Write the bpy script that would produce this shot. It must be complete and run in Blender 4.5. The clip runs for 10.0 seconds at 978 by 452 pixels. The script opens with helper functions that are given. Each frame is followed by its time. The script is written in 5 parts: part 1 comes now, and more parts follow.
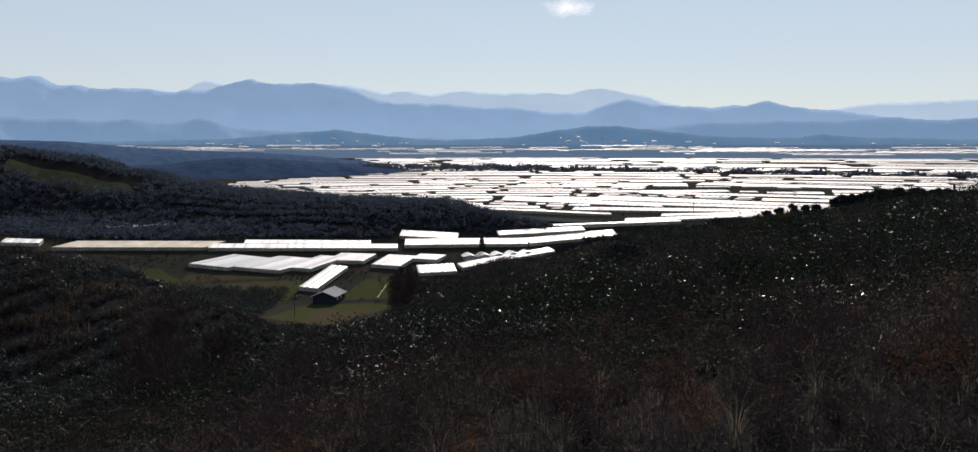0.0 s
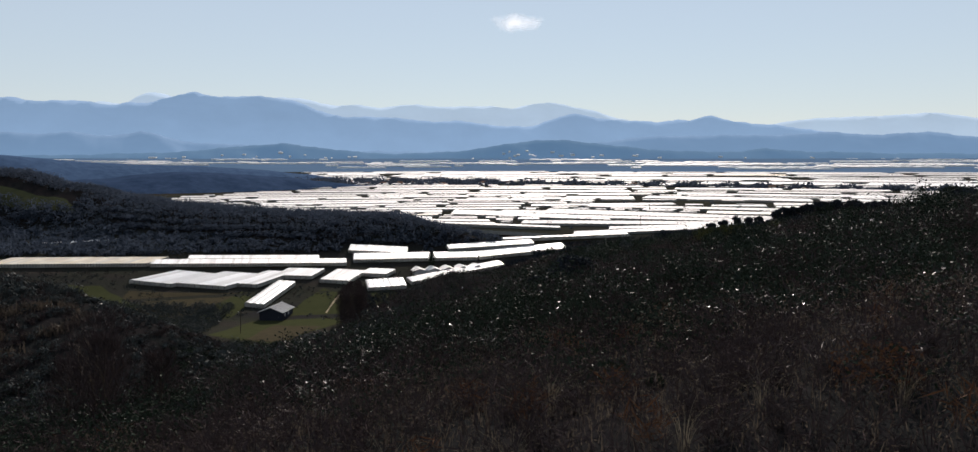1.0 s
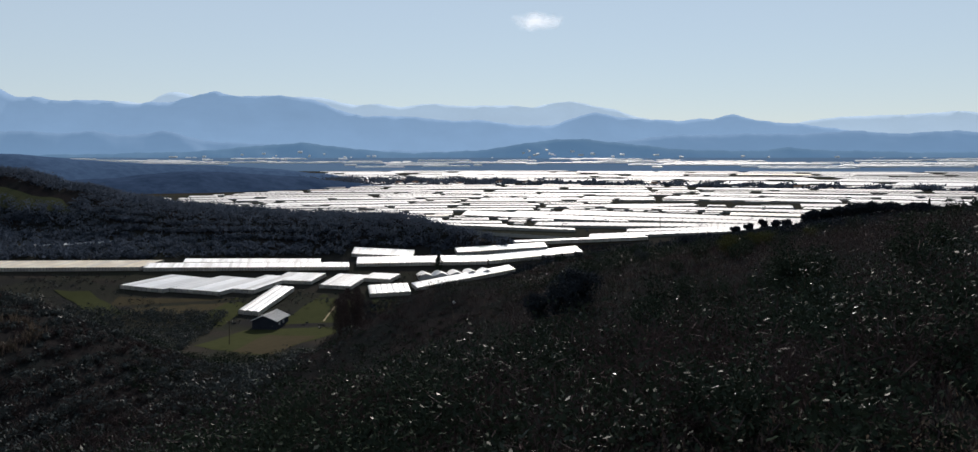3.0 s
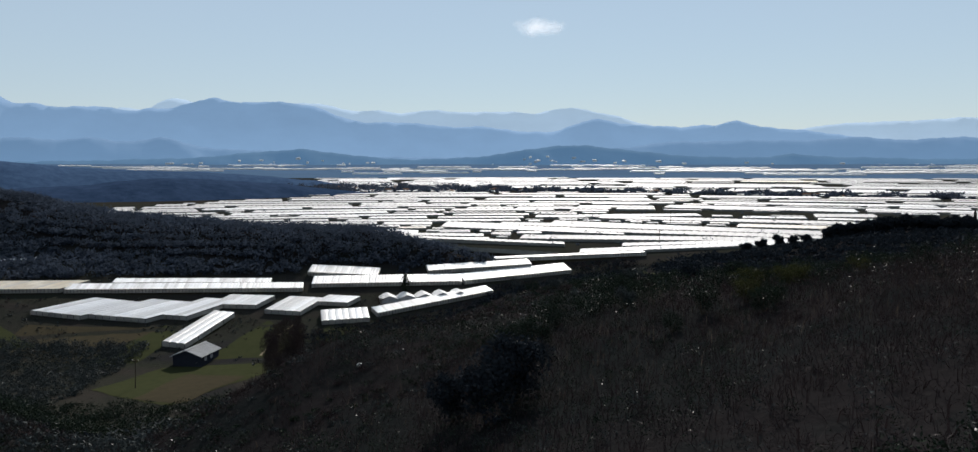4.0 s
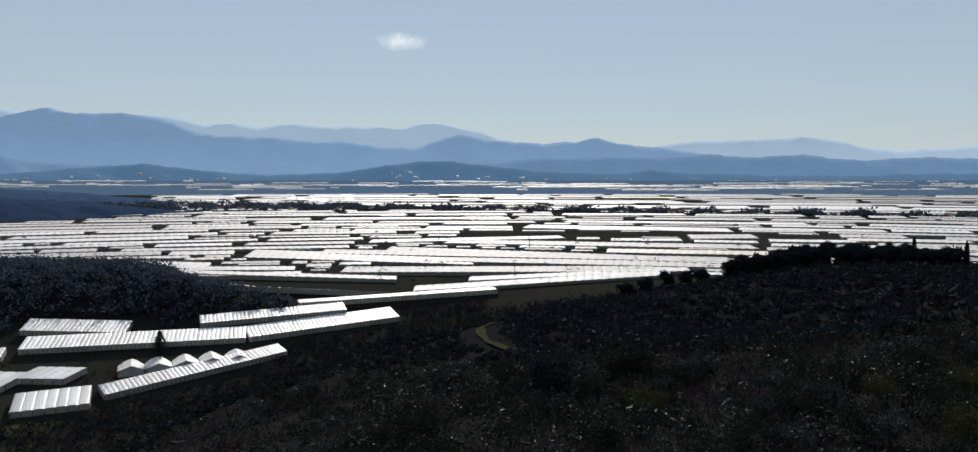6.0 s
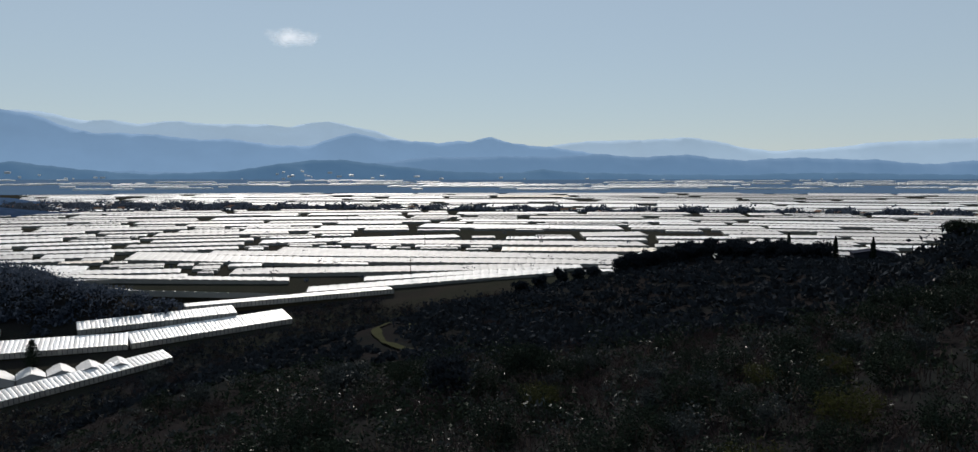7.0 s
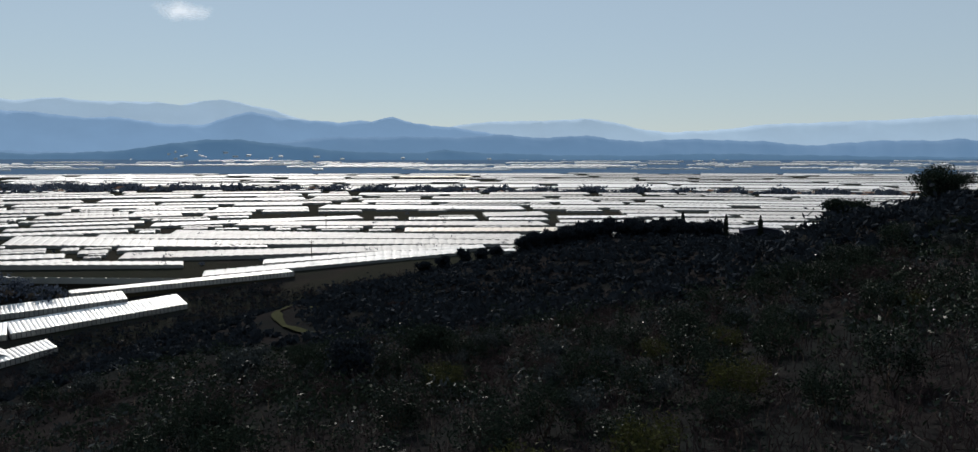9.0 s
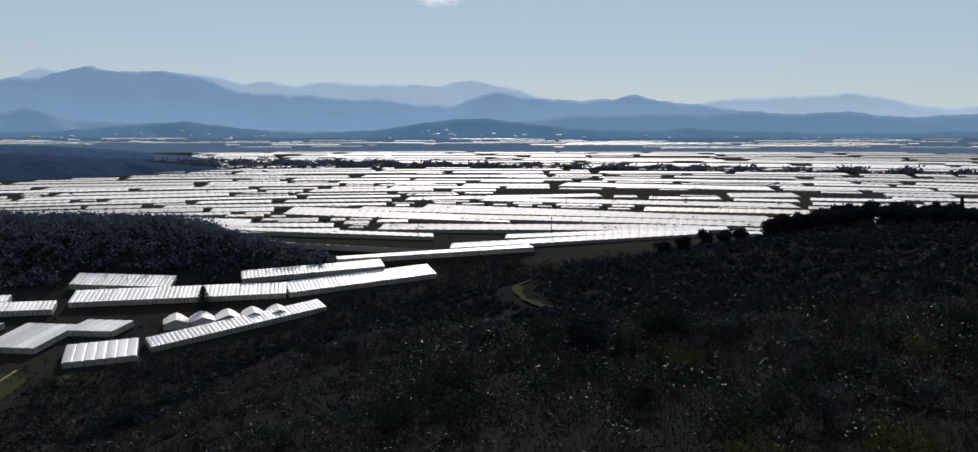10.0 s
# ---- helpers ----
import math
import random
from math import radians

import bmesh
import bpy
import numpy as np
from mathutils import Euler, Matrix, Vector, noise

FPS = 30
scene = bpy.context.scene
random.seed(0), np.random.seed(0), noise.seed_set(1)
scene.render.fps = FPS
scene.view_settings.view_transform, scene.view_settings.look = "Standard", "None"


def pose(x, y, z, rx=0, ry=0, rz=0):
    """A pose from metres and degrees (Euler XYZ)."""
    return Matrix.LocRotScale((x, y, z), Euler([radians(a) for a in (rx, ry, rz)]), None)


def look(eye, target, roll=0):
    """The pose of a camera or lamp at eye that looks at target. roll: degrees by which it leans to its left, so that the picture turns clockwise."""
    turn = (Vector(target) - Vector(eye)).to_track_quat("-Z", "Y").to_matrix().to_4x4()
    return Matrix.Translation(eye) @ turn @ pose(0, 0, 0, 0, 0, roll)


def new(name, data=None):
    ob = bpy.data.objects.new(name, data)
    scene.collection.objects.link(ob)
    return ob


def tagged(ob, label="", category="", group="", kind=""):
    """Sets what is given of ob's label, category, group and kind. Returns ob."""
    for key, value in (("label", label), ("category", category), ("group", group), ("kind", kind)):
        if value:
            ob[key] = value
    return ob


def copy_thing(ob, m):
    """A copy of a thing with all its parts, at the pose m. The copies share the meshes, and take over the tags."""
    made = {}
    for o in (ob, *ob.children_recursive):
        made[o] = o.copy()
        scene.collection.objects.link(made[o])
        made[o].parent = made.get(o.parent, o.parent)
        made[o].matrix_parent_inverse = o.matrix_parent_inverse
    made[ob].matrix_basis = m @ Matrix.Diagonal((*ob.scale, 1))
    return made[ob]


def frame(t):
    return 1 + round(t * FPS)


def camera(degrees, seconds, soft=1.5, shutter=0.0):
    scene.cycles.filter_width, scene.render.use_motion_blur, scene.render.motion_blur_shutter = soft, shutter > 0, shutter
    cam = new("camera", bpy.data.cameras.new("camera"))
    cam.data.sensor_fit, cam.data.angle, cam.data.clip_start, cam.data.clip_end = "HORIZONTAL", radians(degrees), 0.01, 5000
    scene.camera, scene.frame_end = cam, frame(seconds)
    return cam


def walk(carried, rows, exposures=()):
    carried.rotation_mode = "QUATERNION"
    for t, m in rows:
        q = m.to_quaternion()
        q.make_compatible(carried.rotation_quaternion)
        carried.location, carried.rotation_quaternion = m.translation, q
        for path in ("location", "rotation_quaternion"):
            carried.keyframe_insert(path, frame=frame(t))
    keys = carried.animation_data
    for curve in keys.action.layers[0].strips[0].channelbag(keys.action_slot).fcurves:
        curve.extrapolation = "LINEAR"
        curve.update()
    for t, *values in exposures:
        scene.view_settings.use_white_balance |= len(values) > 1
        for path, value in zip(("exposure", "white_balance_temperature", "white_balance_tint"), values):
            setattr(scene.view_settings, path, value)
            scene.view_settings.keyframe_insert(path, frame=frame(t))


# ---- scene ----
cam = camera(62.2, 10.0, soft=1.4)
# seconds, place, heading (left positive), pitch, roll
PATH = [
    (0.00, 0.0, 0.0, 42.0, 0.03, -5.56, -0.00),
    (0.50, 0.0, 0.0, 42.0, -2.03, -5.31, -0.00),
    (1.00, 0.0, 0.0, 42.0, -3.54, -4.60, 0.00),
    (1.50, 0.0, 0.0, 42.0, -3.42, -4.24, 0.00),
    (2.00, 0.0, 0.0, 42.0, -3.13, -4.46, 0.00),
    (2.50, 0.6, 1.9, 42.0, -2.37, -4.66, 0.00),
    (2.70, 1.7, 5.8, 41.9, -2.30, -4.67, 0.00),
    (3.00, 4.3, 14.7, 41.9, -2.10, -4.65, 0.00),
    (3.40, 8.1, 28.0, 41.7, -1.85, -4.50, 0.00),
    (3.80, 12.0, 41.5, 41.6, -1.82, -4.32, 0.00),
    (4.00, 13.9, 48.0, 41.6, -1.89, -4.18, -0.00),
    (4.50, 19.1, 65.8, 41.4, -3.21, -3.51, -0.00),
    (5.00, 23.8, 82.1, 41.2, -6.08, -3.83, -0.00),
    (5.50, 28.4, 98.0, 41.1, -8.14, -3.46, -0.00),
    (6.00, 31.0, 107.0, 41.0, -11.33, -3.03, 0.01),
    (6.20, 31.0, 107.0, 41.0, -13.10, -2.58, 0.00),
    (6.75, 31.0, 107.0, 41.0, -17.40, -2.70, 0.00),
    (7.30, 31.0, 107.0, 41.0, -19.25, -3.45, 0.00),
    (7.50, 31.0, 107.0, 41.0, -18.98, -3.50, 0.01),
    (8.00, 31.0, 107.0, 41.0, -21.75, -2.27, 0.01),
    (8.50, 31.0, 107.0, 41.0, -26.38, -3.23, 0.02),
    (9.00, 31.0, 107.0, 41.0, -25.58, -4.48, 0.02),
    (9.50, 31.0, 107.0, 41.0, -16.85, -4.84, 0.02),
    (10.00, 31.0, 107.0, 41.0, -8.74, -6.01, 0.01),
]
walk(cam, [(t, pose(x, y, z, 90 + pitch, -roll, head)) for t, x, y, z, head, pitch, roll in PATH],
     [(0.0, 0.66, 6880, 18), (1.5, 0.63, 6760, 16), (2.7, 0.58, 6650, 15), (4.0, 0.50, 6400, 12), (5.0, 0.39, 6440, 12), (6.0, 0.33, 6500, 13),
      (7.5, 0.26, 6480, 11), (8.5, 0.28, 6440, 10), (9.5, 0.34, 6460, 13), (10.0, 0.33, 6460, 14)])

# ---- light: low winter sun ahead, clear hazy sky ----
SUN_AZ, SUN_EL = 10.0, 30.0
sky_world = bpy.data.worlds.new("sky")
scene.world = sky_world
sky_world.use_nodes = True
nt = sky_world.node_tree
sky = nt.nodes.new("ShaderNodeTexSky")
sky.sky_type, sky.sun_disc = "NISHITA", False
sky.sun_elevation, sky.sun_rotation = radians(SUN_EL), radians(SUN_AZ)
sky.air_density, sky.dust_density, sky.ozone_density, sky.altitude = 1.15, 0.0, 2.4, 300
veil = nt.nodes.new("ShaderNodeMix")       # thin bright haze over the clear sky
veil.data_type = "RGBA"
veil.inputs[0].default_value = 0.62
nt.links.new(sky.outputs[0], veil.inputs[6])
veil.inputs[7].default_value = (7.1, 8.7, 10.0, 1)
nt.links.new(veil.outputs[2], nt.nodes["Background"].inputs[0])
nt.nodes["Background"].inputs[1].default_value = 0.052
sun_data = bpy.data.lights.new("sun", "SUN")
sun_data.energy, sun_data.angle, sun_data.color = 5.0, radians(0.55), (1.0, 0.95, 0.87)
sun_ob = new("sun", sun_data)
sun_way = Vector((math.sin(radians(SUN_AZ)) * math.cos(radians(SUN_EL)), math.cos(radians(SUN_AZ)) * math.cos(radians(SUN_EL)), math.sin(radians(SUN_EL))))
sun_ob.matrix_world = look((0, 0, 300), Vector((0, 0, 300)) - sun_way)

# ---- small tools ----


def mesh_from(name, verts, faces, mat, smooth=False):
    me = bpy.data.meshes.new(name)
    me.from_pydata([tuple(map(float, p)) for p in verts], [], faces)
    me.materials.append(mat)
    if smooth:
        me.polygons.foreach_set("use_smooth", [True] * len(me.polygons))
    me.update()
    return me


def quads_mesh(name, co, mat):
    """A mesh of loose quads from an array (n, 4, 3)."""
    n = len(co)
    me = bpy.data.meshes.new(name)
    me.vertices.add(n * 4)
    me.vertices.foreach_set("co", co.astype(np.float32).ravel())
    me.loops.add(n * 4)
    me.loops.foreach_set("vertex_index", np.arange(n * 4, dtype=np.int32))
    me.polygons.add(n)
    me.polygons.foreach_set("loop_start", np.arange(0, n * 4, 4, dtype=np.int32))
    me.materials.append(mat)
    me.update(calc_edges=True)
    return me


def grid_mesh(name, P, mat, smooth=True, closed=False):
    """A sheet from an array (rows, columns, 3)."""
    r, c = P.shape[:2]
    idx = np.arange(r * c).reshape(r, c)
    if closed:
        idx = np.concatenate([idx, idx[:, :1]], 1)
    f = np.stack([idx[:-1, :-1], idx[:-1, 1:], idx[1:, 1:], idx[1:, :-1]], -1).reshape(-1, 4)
    me = bpy.data.meshes.new(name)
    me.vertices.add(r * c)
    me.vertices.foreach_set("co", P.astype(np.float32).ravel())
    me.loops.add(len(f) * 4)
    me.loops.foreach_set("vertex_index", f.astype(np.int32).ravel())
    me.polygons.add(len(f))
    me.polygons.foreach_set("loop_start", np.arange(0, len(f) * 4, 4, dtype=np.int32))
    me.polygons.foreach_set("use_smooth", np.full(len(f), smooth))
    me.materials.append(mat)
    me.update(calc_edges=True)
    return me


def part(name, me, parent, label="", m=None):
    ob = new(name, me)
    ob.parent = parent
    if m is not None:
        ob.matrix_basis = m
    return tagged(ob, label)


def box_co(x0, x1, y0, y1, z0, z1):
    v = [(x, y, z) for z in (z0, z1) for x, y in ((x0, y0), (x1, y0), (x1, y1), (x0, y1))]
    f = [(3, 2, 1, 0), (4, 5, 6, 7), (0, 1, 5, 4), (1, 2, 6, 5), (2, 3, 7, 6), (3, 0, 4, 7)]
    return v, f


def box_mesh(name, mat, *b):
    v, f = box_co(*b)
    return mesh_from(name, v, f, mat)


# ---- materials ----
def material(name, base=(0.5, 0.5, 0.5), rough=0.7, metal=0.0, spec=0.4):
    m = bpy.data.materials.new(name)
    m.use_nodes = True
    b = m.node_tree.nodes["Principled BSDF"]
    b.inputs["Base Color"].default_value = (*base, 1)
    b.inputs["Roughness"].default_value = rough
    b.inputs["Metallic"].default_value = metal
    b.inputs["Specular IOR Level"].default_value = spec
    return m, m.node_tree, b


def node(tree, kind, **inputs):
    n = tree.nodes.new(kind)
    for k, val in inputs.items():
        n.inputs[k.replace("_", " ")].default_value = val
    return n


def ramp(tree, fac, *stops):
    r = tree.nodes.new("ShaderNodeValToRGB")
    els = r.color_ramp.elements
    while len(els) < len(stops):
        els.new(0.5)
    for e, (p, c) in zip(els, stops):
        e.position, e.color = p, (*c, 1)
    tree.links.new(fac, r.inputs[0])
    return r.outputs[0]


def mix(tree, fac, a, b, kind="MIX"):
    n = tree.nodes.new("ShaderNodeMix")
    n.data_type, n.blend_type = "RGBA", kind
    for sock, val in ((n.inputs[0], fac), (n.inputs[6], a), (n.inputs[7], b)):
        if isinstance(val, (int, float)):
            sock.default_value = val
        elif isinstance(val, tuple):
            sock.default_value = (*val, 1)
        else:
            tree.links.new(val, sock)
    return n.outputs[2]


def noise_at(tree, scale, detail=4.0, rough=0.55, stretch=None):
    co = tree.nodes.new("ShaderNodeNewGeometry").outputs["Position"]
    if stretch:
        mp = tree.nodes.new("ShaderNodeMapping")
        mp.inputs["Scale"].default_value = stretch
        tree.links.new(co, mp.inputs[0])
        co = mp.outputs[0]
    n = tree.nodes.new("ShaderNodeTexNoise")
    n.inputs["Scale"].default_value, n.inputs["Detail"].default_value, n.inputs["Roughness"].default_value = scale, detail, rough
    tree.links.new(co, n.inputs["Vector"])
    return n.outputs["Fac"]


def bump(tree, bsdf, height, strength, distance):
    b = node(tree, "ShaderNodeBump", Strength=strength, Distance=distance)
    tree.links.new(height, b.inputs["Height"])
    tree.links.new(b.outputs[0], bsdf.inputs["Normal"])


def attr(tree, name):
    a = tree.nodes.new("ShaderNodeAttribute")
    a.attribute_name = name
    return a.outputs["Fac"]


def ground_material():
    m, t, b = material("ground_soil_and_grass", rough=1.0, spec=0.0)
    fine, mid, big = noise_at(t, 1.1, 6), noise_at(t, 0.09, 5), noise_at(t, 0.012, 3, stretch=(1, 2.4, 1))
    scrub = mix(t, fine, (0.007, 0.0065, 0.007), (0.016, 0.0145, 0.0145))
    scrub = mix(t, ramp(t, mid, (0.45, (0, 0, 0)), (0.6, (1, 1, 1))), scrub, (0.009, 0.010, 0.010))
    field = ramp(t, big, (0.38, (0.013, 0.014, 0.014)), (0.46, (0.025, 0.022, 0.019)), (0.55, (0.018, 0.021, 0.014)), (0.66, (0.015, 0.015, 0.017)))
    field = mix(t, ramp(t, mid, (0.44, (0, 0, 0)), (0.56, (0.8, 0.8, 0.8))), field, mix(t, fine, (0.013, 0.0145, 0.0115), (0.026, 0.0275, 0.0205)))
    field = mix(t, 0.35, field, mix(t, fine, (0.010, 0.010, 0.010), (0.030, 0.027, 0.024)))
    t.links.new(mix(t, attr(t, "hill"), field, scrub), b.inputs["Base Color"])
    bump(t, b, fine, 0.5, 0.4)
    return m


def leaf_material(name, dark, light, rough=0.42, thin=0.25, spec=0.5):
    m, t, b = material(name, rough=rough, spec=spec)
    isl = t.nodes.new("ShaderNodeNewGeometry").outputs["Random Per Island"]
    col = mix(t, isl, dark, light)
    col = mix(t, ramp(t, noise_at(t, 0.12, 3), (0.4, (0, 0, 0)), (0.62, (1, 1, 1))), col, tuple(0.72 * c for c in light))
    t.links.new(col, b.inputs["Base Color"])
    wet = ramp(t, noise_at(t, 0.16, 4), (0.50, (0.02, 0.02, 0.02)), (0.62, (1, 1, 1)))
    t.links.new(mix(t, 1.0, ramp(t, isl, (0.74, (0.01, 0.01, 0.01)), (0.95, (spec, spec, spec))), wet, "MULTIPLY"), b.inputs["Specular IOR Level"])
    tr = t.nodes.new("ShaderNodeBsdfTranslucent")
    t.links.new(col, tr.inputs[0])
    mx = t.nodes.new("ShaderNodeMixShader")
    mx.inputs[0].default_value = thin
    t.links.new(b.outputs[0], mx.inputs[1])
    t.links.new(tr.outputs[0], mx.inputs[2])
    t.links.new(mx.outputs[0], t.nodes["Material Output"].inputs[0])
    return m


def plastic_material(name, a, c, rough, gloss=0.3, thin=0.2):
    """Greenhouse film: milky, glossy, a little see-through, dusty in patches."""
    m, t, b = material(name, rough=rough, spec=gloss)
    dust = ramp(t, noise_at(t, 0.22, 5), (0.35, a), (0.7, c))
    rnd = t.nodes.new("ShaderNodeObjectInfo").outputs["Random"]
    dust = mix(t, ramp(t, rnd, (0.15, (0, 0, 0)), (1.0, (0.75, 0.75, 0.75))), dust, (0.44, 0.425, 0.41))
    t.links.new(dust, b.inputs["Base Color"])
    bump(t, b, mix(t, 0.5, noise_at(t, 1.1, 3), noise_at(t, 3.2, 3, stretch=(1, 0.4, 1))), 0.8, 0.22)
    tr = t.nodes.new("ShaderNodeBsdfTranslucent")
    t.links.new(dust, tr.inputs[0])
    mx = t.nodes.new("ShaderNodeMixShader")
    mx.inputs[0].default_value = thin
    t.links.new(b.outputs[0], mx.inputs[1])
    t.links.new(tr.outputs[0], mx.inputs[2])
    t.links.new(mx.outputs[0], t.nodes["Material Output"].inputs[0])
    return m


def grain_material(name, a, c, scale, rough=0.85, stretch=None, bump_by=0.3, spec=0.0, metal=0.0):
    m, t, b = material(name, rough=rough, spec=spec, metal=metal)
    n = noise_at(t, scale, 6, stretch=stretch)
    t.links.new(mix(t, mix(t, 0.4, n, noise_at(t, scale * 0.13, 3)), a, c), b.inputs["Base Color"])
    bump(t, b, n, bump_by, 0.1)
    return m


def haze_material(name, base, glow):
    """Ranges kilometres off, as a backdrop: haze painted as glow, stronger towards their feet."""
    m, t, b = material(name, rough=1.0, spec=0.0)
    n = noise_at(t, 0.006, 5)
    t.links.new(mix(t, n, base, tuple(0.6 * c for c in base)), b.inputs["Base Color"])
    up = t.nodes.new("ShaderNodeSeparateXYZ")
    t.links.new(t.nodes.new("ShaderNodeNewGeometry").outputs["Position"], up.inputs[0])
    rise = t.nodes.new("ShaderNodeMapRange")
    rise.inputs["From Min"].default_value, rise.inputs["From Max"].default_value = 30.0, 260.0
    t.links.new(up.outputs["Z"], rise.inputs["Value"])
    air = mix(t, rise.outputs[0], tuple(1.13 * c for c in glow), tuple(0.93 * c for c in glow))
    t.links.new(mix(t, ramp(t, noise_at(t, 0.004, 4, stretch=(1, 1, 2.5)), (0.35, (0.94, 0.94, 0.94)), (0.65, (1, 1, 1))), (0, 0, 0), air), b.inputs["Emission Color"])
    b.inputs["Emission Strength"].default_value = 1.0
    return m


# the blue of the air before the hills is put into the woods' colours
def hazed_woods_material(name, a, c):
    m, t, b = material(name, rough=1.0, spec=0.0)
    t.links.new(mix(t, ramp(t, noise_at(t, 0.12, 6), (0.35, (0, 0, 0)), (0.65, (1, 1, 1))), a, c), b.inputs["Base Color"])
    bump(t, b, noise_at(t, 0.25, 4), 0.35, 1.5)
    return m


M_GROUND = ground_material()
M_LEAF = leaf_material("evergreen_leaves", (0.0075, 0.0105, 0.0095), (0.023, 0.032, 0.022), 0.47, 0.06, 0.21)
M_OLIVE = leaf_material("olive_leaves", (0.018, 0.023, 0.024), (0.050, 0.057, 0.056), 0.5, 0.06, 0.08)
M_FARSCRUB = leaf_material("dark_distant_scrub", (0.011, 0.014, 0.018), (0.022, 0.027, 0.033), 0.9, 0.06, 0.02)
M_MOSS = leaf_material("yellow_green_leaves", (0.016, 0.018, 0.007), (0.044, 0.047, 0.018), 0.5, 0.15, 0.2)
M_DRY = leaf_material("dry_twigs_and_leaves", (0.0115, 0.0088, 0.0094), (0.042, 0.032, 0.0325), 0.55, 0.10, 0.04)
M_STRAW = leaf_material("dry_grass", (0.022, 0.018, 0.016), (0.080, 0.066, 0.052), 0.45, 0.35, 0.12)
M_PALEGRASS = leaf_material("pale_dry_grass", (0.03, 0.025, 0.018), (0.12, 0.105, 0.078), 0.5, 0.35, 0.1)
M_RUST = leaf_material("rust_brown_leaves", (0.030, 0.015, 0.009), (0.085, 0.042, 0.024), 0.55, 0.15, 0.2)
# leaf colours lifted towards blue, standing for hazy air in front of them
M_HAZED_WOODS = leaf_material("far_woods", (0.034, 0.045, 0.065), (0.046, 0.059, 0.082), 0.9, 0.42, 0.02)
M_BARK = grain_material("bark", (0.035, 0.027, 0.020), (0.10, 0.08, 0.06), 6.0, stretch=(1, 1, 0.2))
M_FILM = plastic_material("white_greenhouse_film", (0.50, 0.505, 0.51), (0.74, 0.735, 0.725), 0.66, 0.26)
# whiter, glossier copy for the valley: sun glare on the roofs put into the film
M_FILM_GLARE = plastic_material("glare_white_greenhouse_film", (0.78, 0.785, 0.79), (0.90, 0.895, 0.89), 0.5, 0.5)
M_FILM_GREY = plastic_material("dusty_grey_greenhouse_film", (0.34, 0.335, 0.33), (0.52, 0.51, 0.505), 0.7, 0.22)
M_FILM_TAN = plastic_material("sun_yellowed_greenhouse_film", (0.58, 0.49, 0.36), (0.76, 0.69, 0.56), 0.65)
M_SIDE = plastic_material("greenhouse_side_film", (0.46, 0.44, 0.40), (0.68, 0.66, 0.61), 0.4, 0.3, 0.5)
# wall film of the plain, the shade of its unlit sides painted dark grey
M_END_SHADE = grain_material("end_film_painted_shade", (0.10, 0.10, 0.095), (0.22, 0.22, 0.20), 0.5)
M_POST = grain_material("galvanised_steel", (0.12, 0.12, 0.12), (0.26, 0.26, 0.26), 9, 0.45, metal=0.6)
M_GREY_ROOF = grain_material("weathered_sheet_roof", (0.20, 0.20, 0.20), (0.38, 0.38, 0.38), 0.9, 0.5)
M_DARKWALL = grain_material("dark_board_wall", (0.016, 0.018, 0.026), (0.036, 0.039, 0.050), 1.4)
M_GRASS = grain_material("short_green_grass", (0.016, 0.019, 0.009), (0.040, 0.043, 0.021), 0.55, 0.9)
M_DULLGRASS = grain_material("dull_rough_grass", (0.018, 0.021, 0.012), (0.040, 0.043, 0.024), 0.6, 0.95)
M_TRACKGRASS = grain_material("yellow_track_grass", (0.017, 0.019, 0.011), (0.036, 0.037, 0.022), 0.6, 0.95)
M_SOIL = grain_material("tilled_soil", (0.020, 0.018, 0.013), (0.050, 0.042, 0.026), 0.5, 0.95)
M_TRACK = grain_material("dirt_track", (0.16, 0.13, 0.09), (0.30, 0.25, 0.18), 0.8, 0.95)
M_PALE = grain_material("pale_render_wall", (0.45, 0.43, 0.40), (0.70, 0.68, 0.63), 1.0)
M_TILE = grain_material("clay_tile_roof", (0.10, 0.06, 0.045), (0.20, 0.12, 0.08), 1.2)


# ---- terrain ----
EYE0 = 42.0
# the camera's spur and the slopes that leave it: x, y, height of the ground
SPUR = [(0, 0, 39.2), (0, -40, 41), (20, 55, 34.8), (40, 109, 29.2), (60, 160, 25), (79, 204.6, 20.2), (-14, 79, 17), (0, 138, 22.8), (18, 203, 15.6), (39, 243, 13.4),
        (61, 255, 13.8), (80, 248, 19.6), (95, 250, 21), (104, 251, 21.6), (118, 249, 24.3), (130.2, 239.9, 26.1), (123.7, 190.7, 31.4), (130.2, 169.3, 37.2)]
SPUR_EAST = [(155, 150, 40.5), (130, 90, 40), (80, 30, 41), (60, -60, 43), (70, 120, 33.8), (105, 135, 37), (100, 175, 29), (176.7, 186, 37.4), (148.8, 219.5, 26.7),
        (141.4, 208.3, 28.5), (-20, 42, 27.5), (-11, 19, 34.6), (-10, 34, 31.3), (-3, 40, 32.4), (12, 140, 21.8), (23, 140, 24), (34, 139, 26.5), (220, 90, 42)]
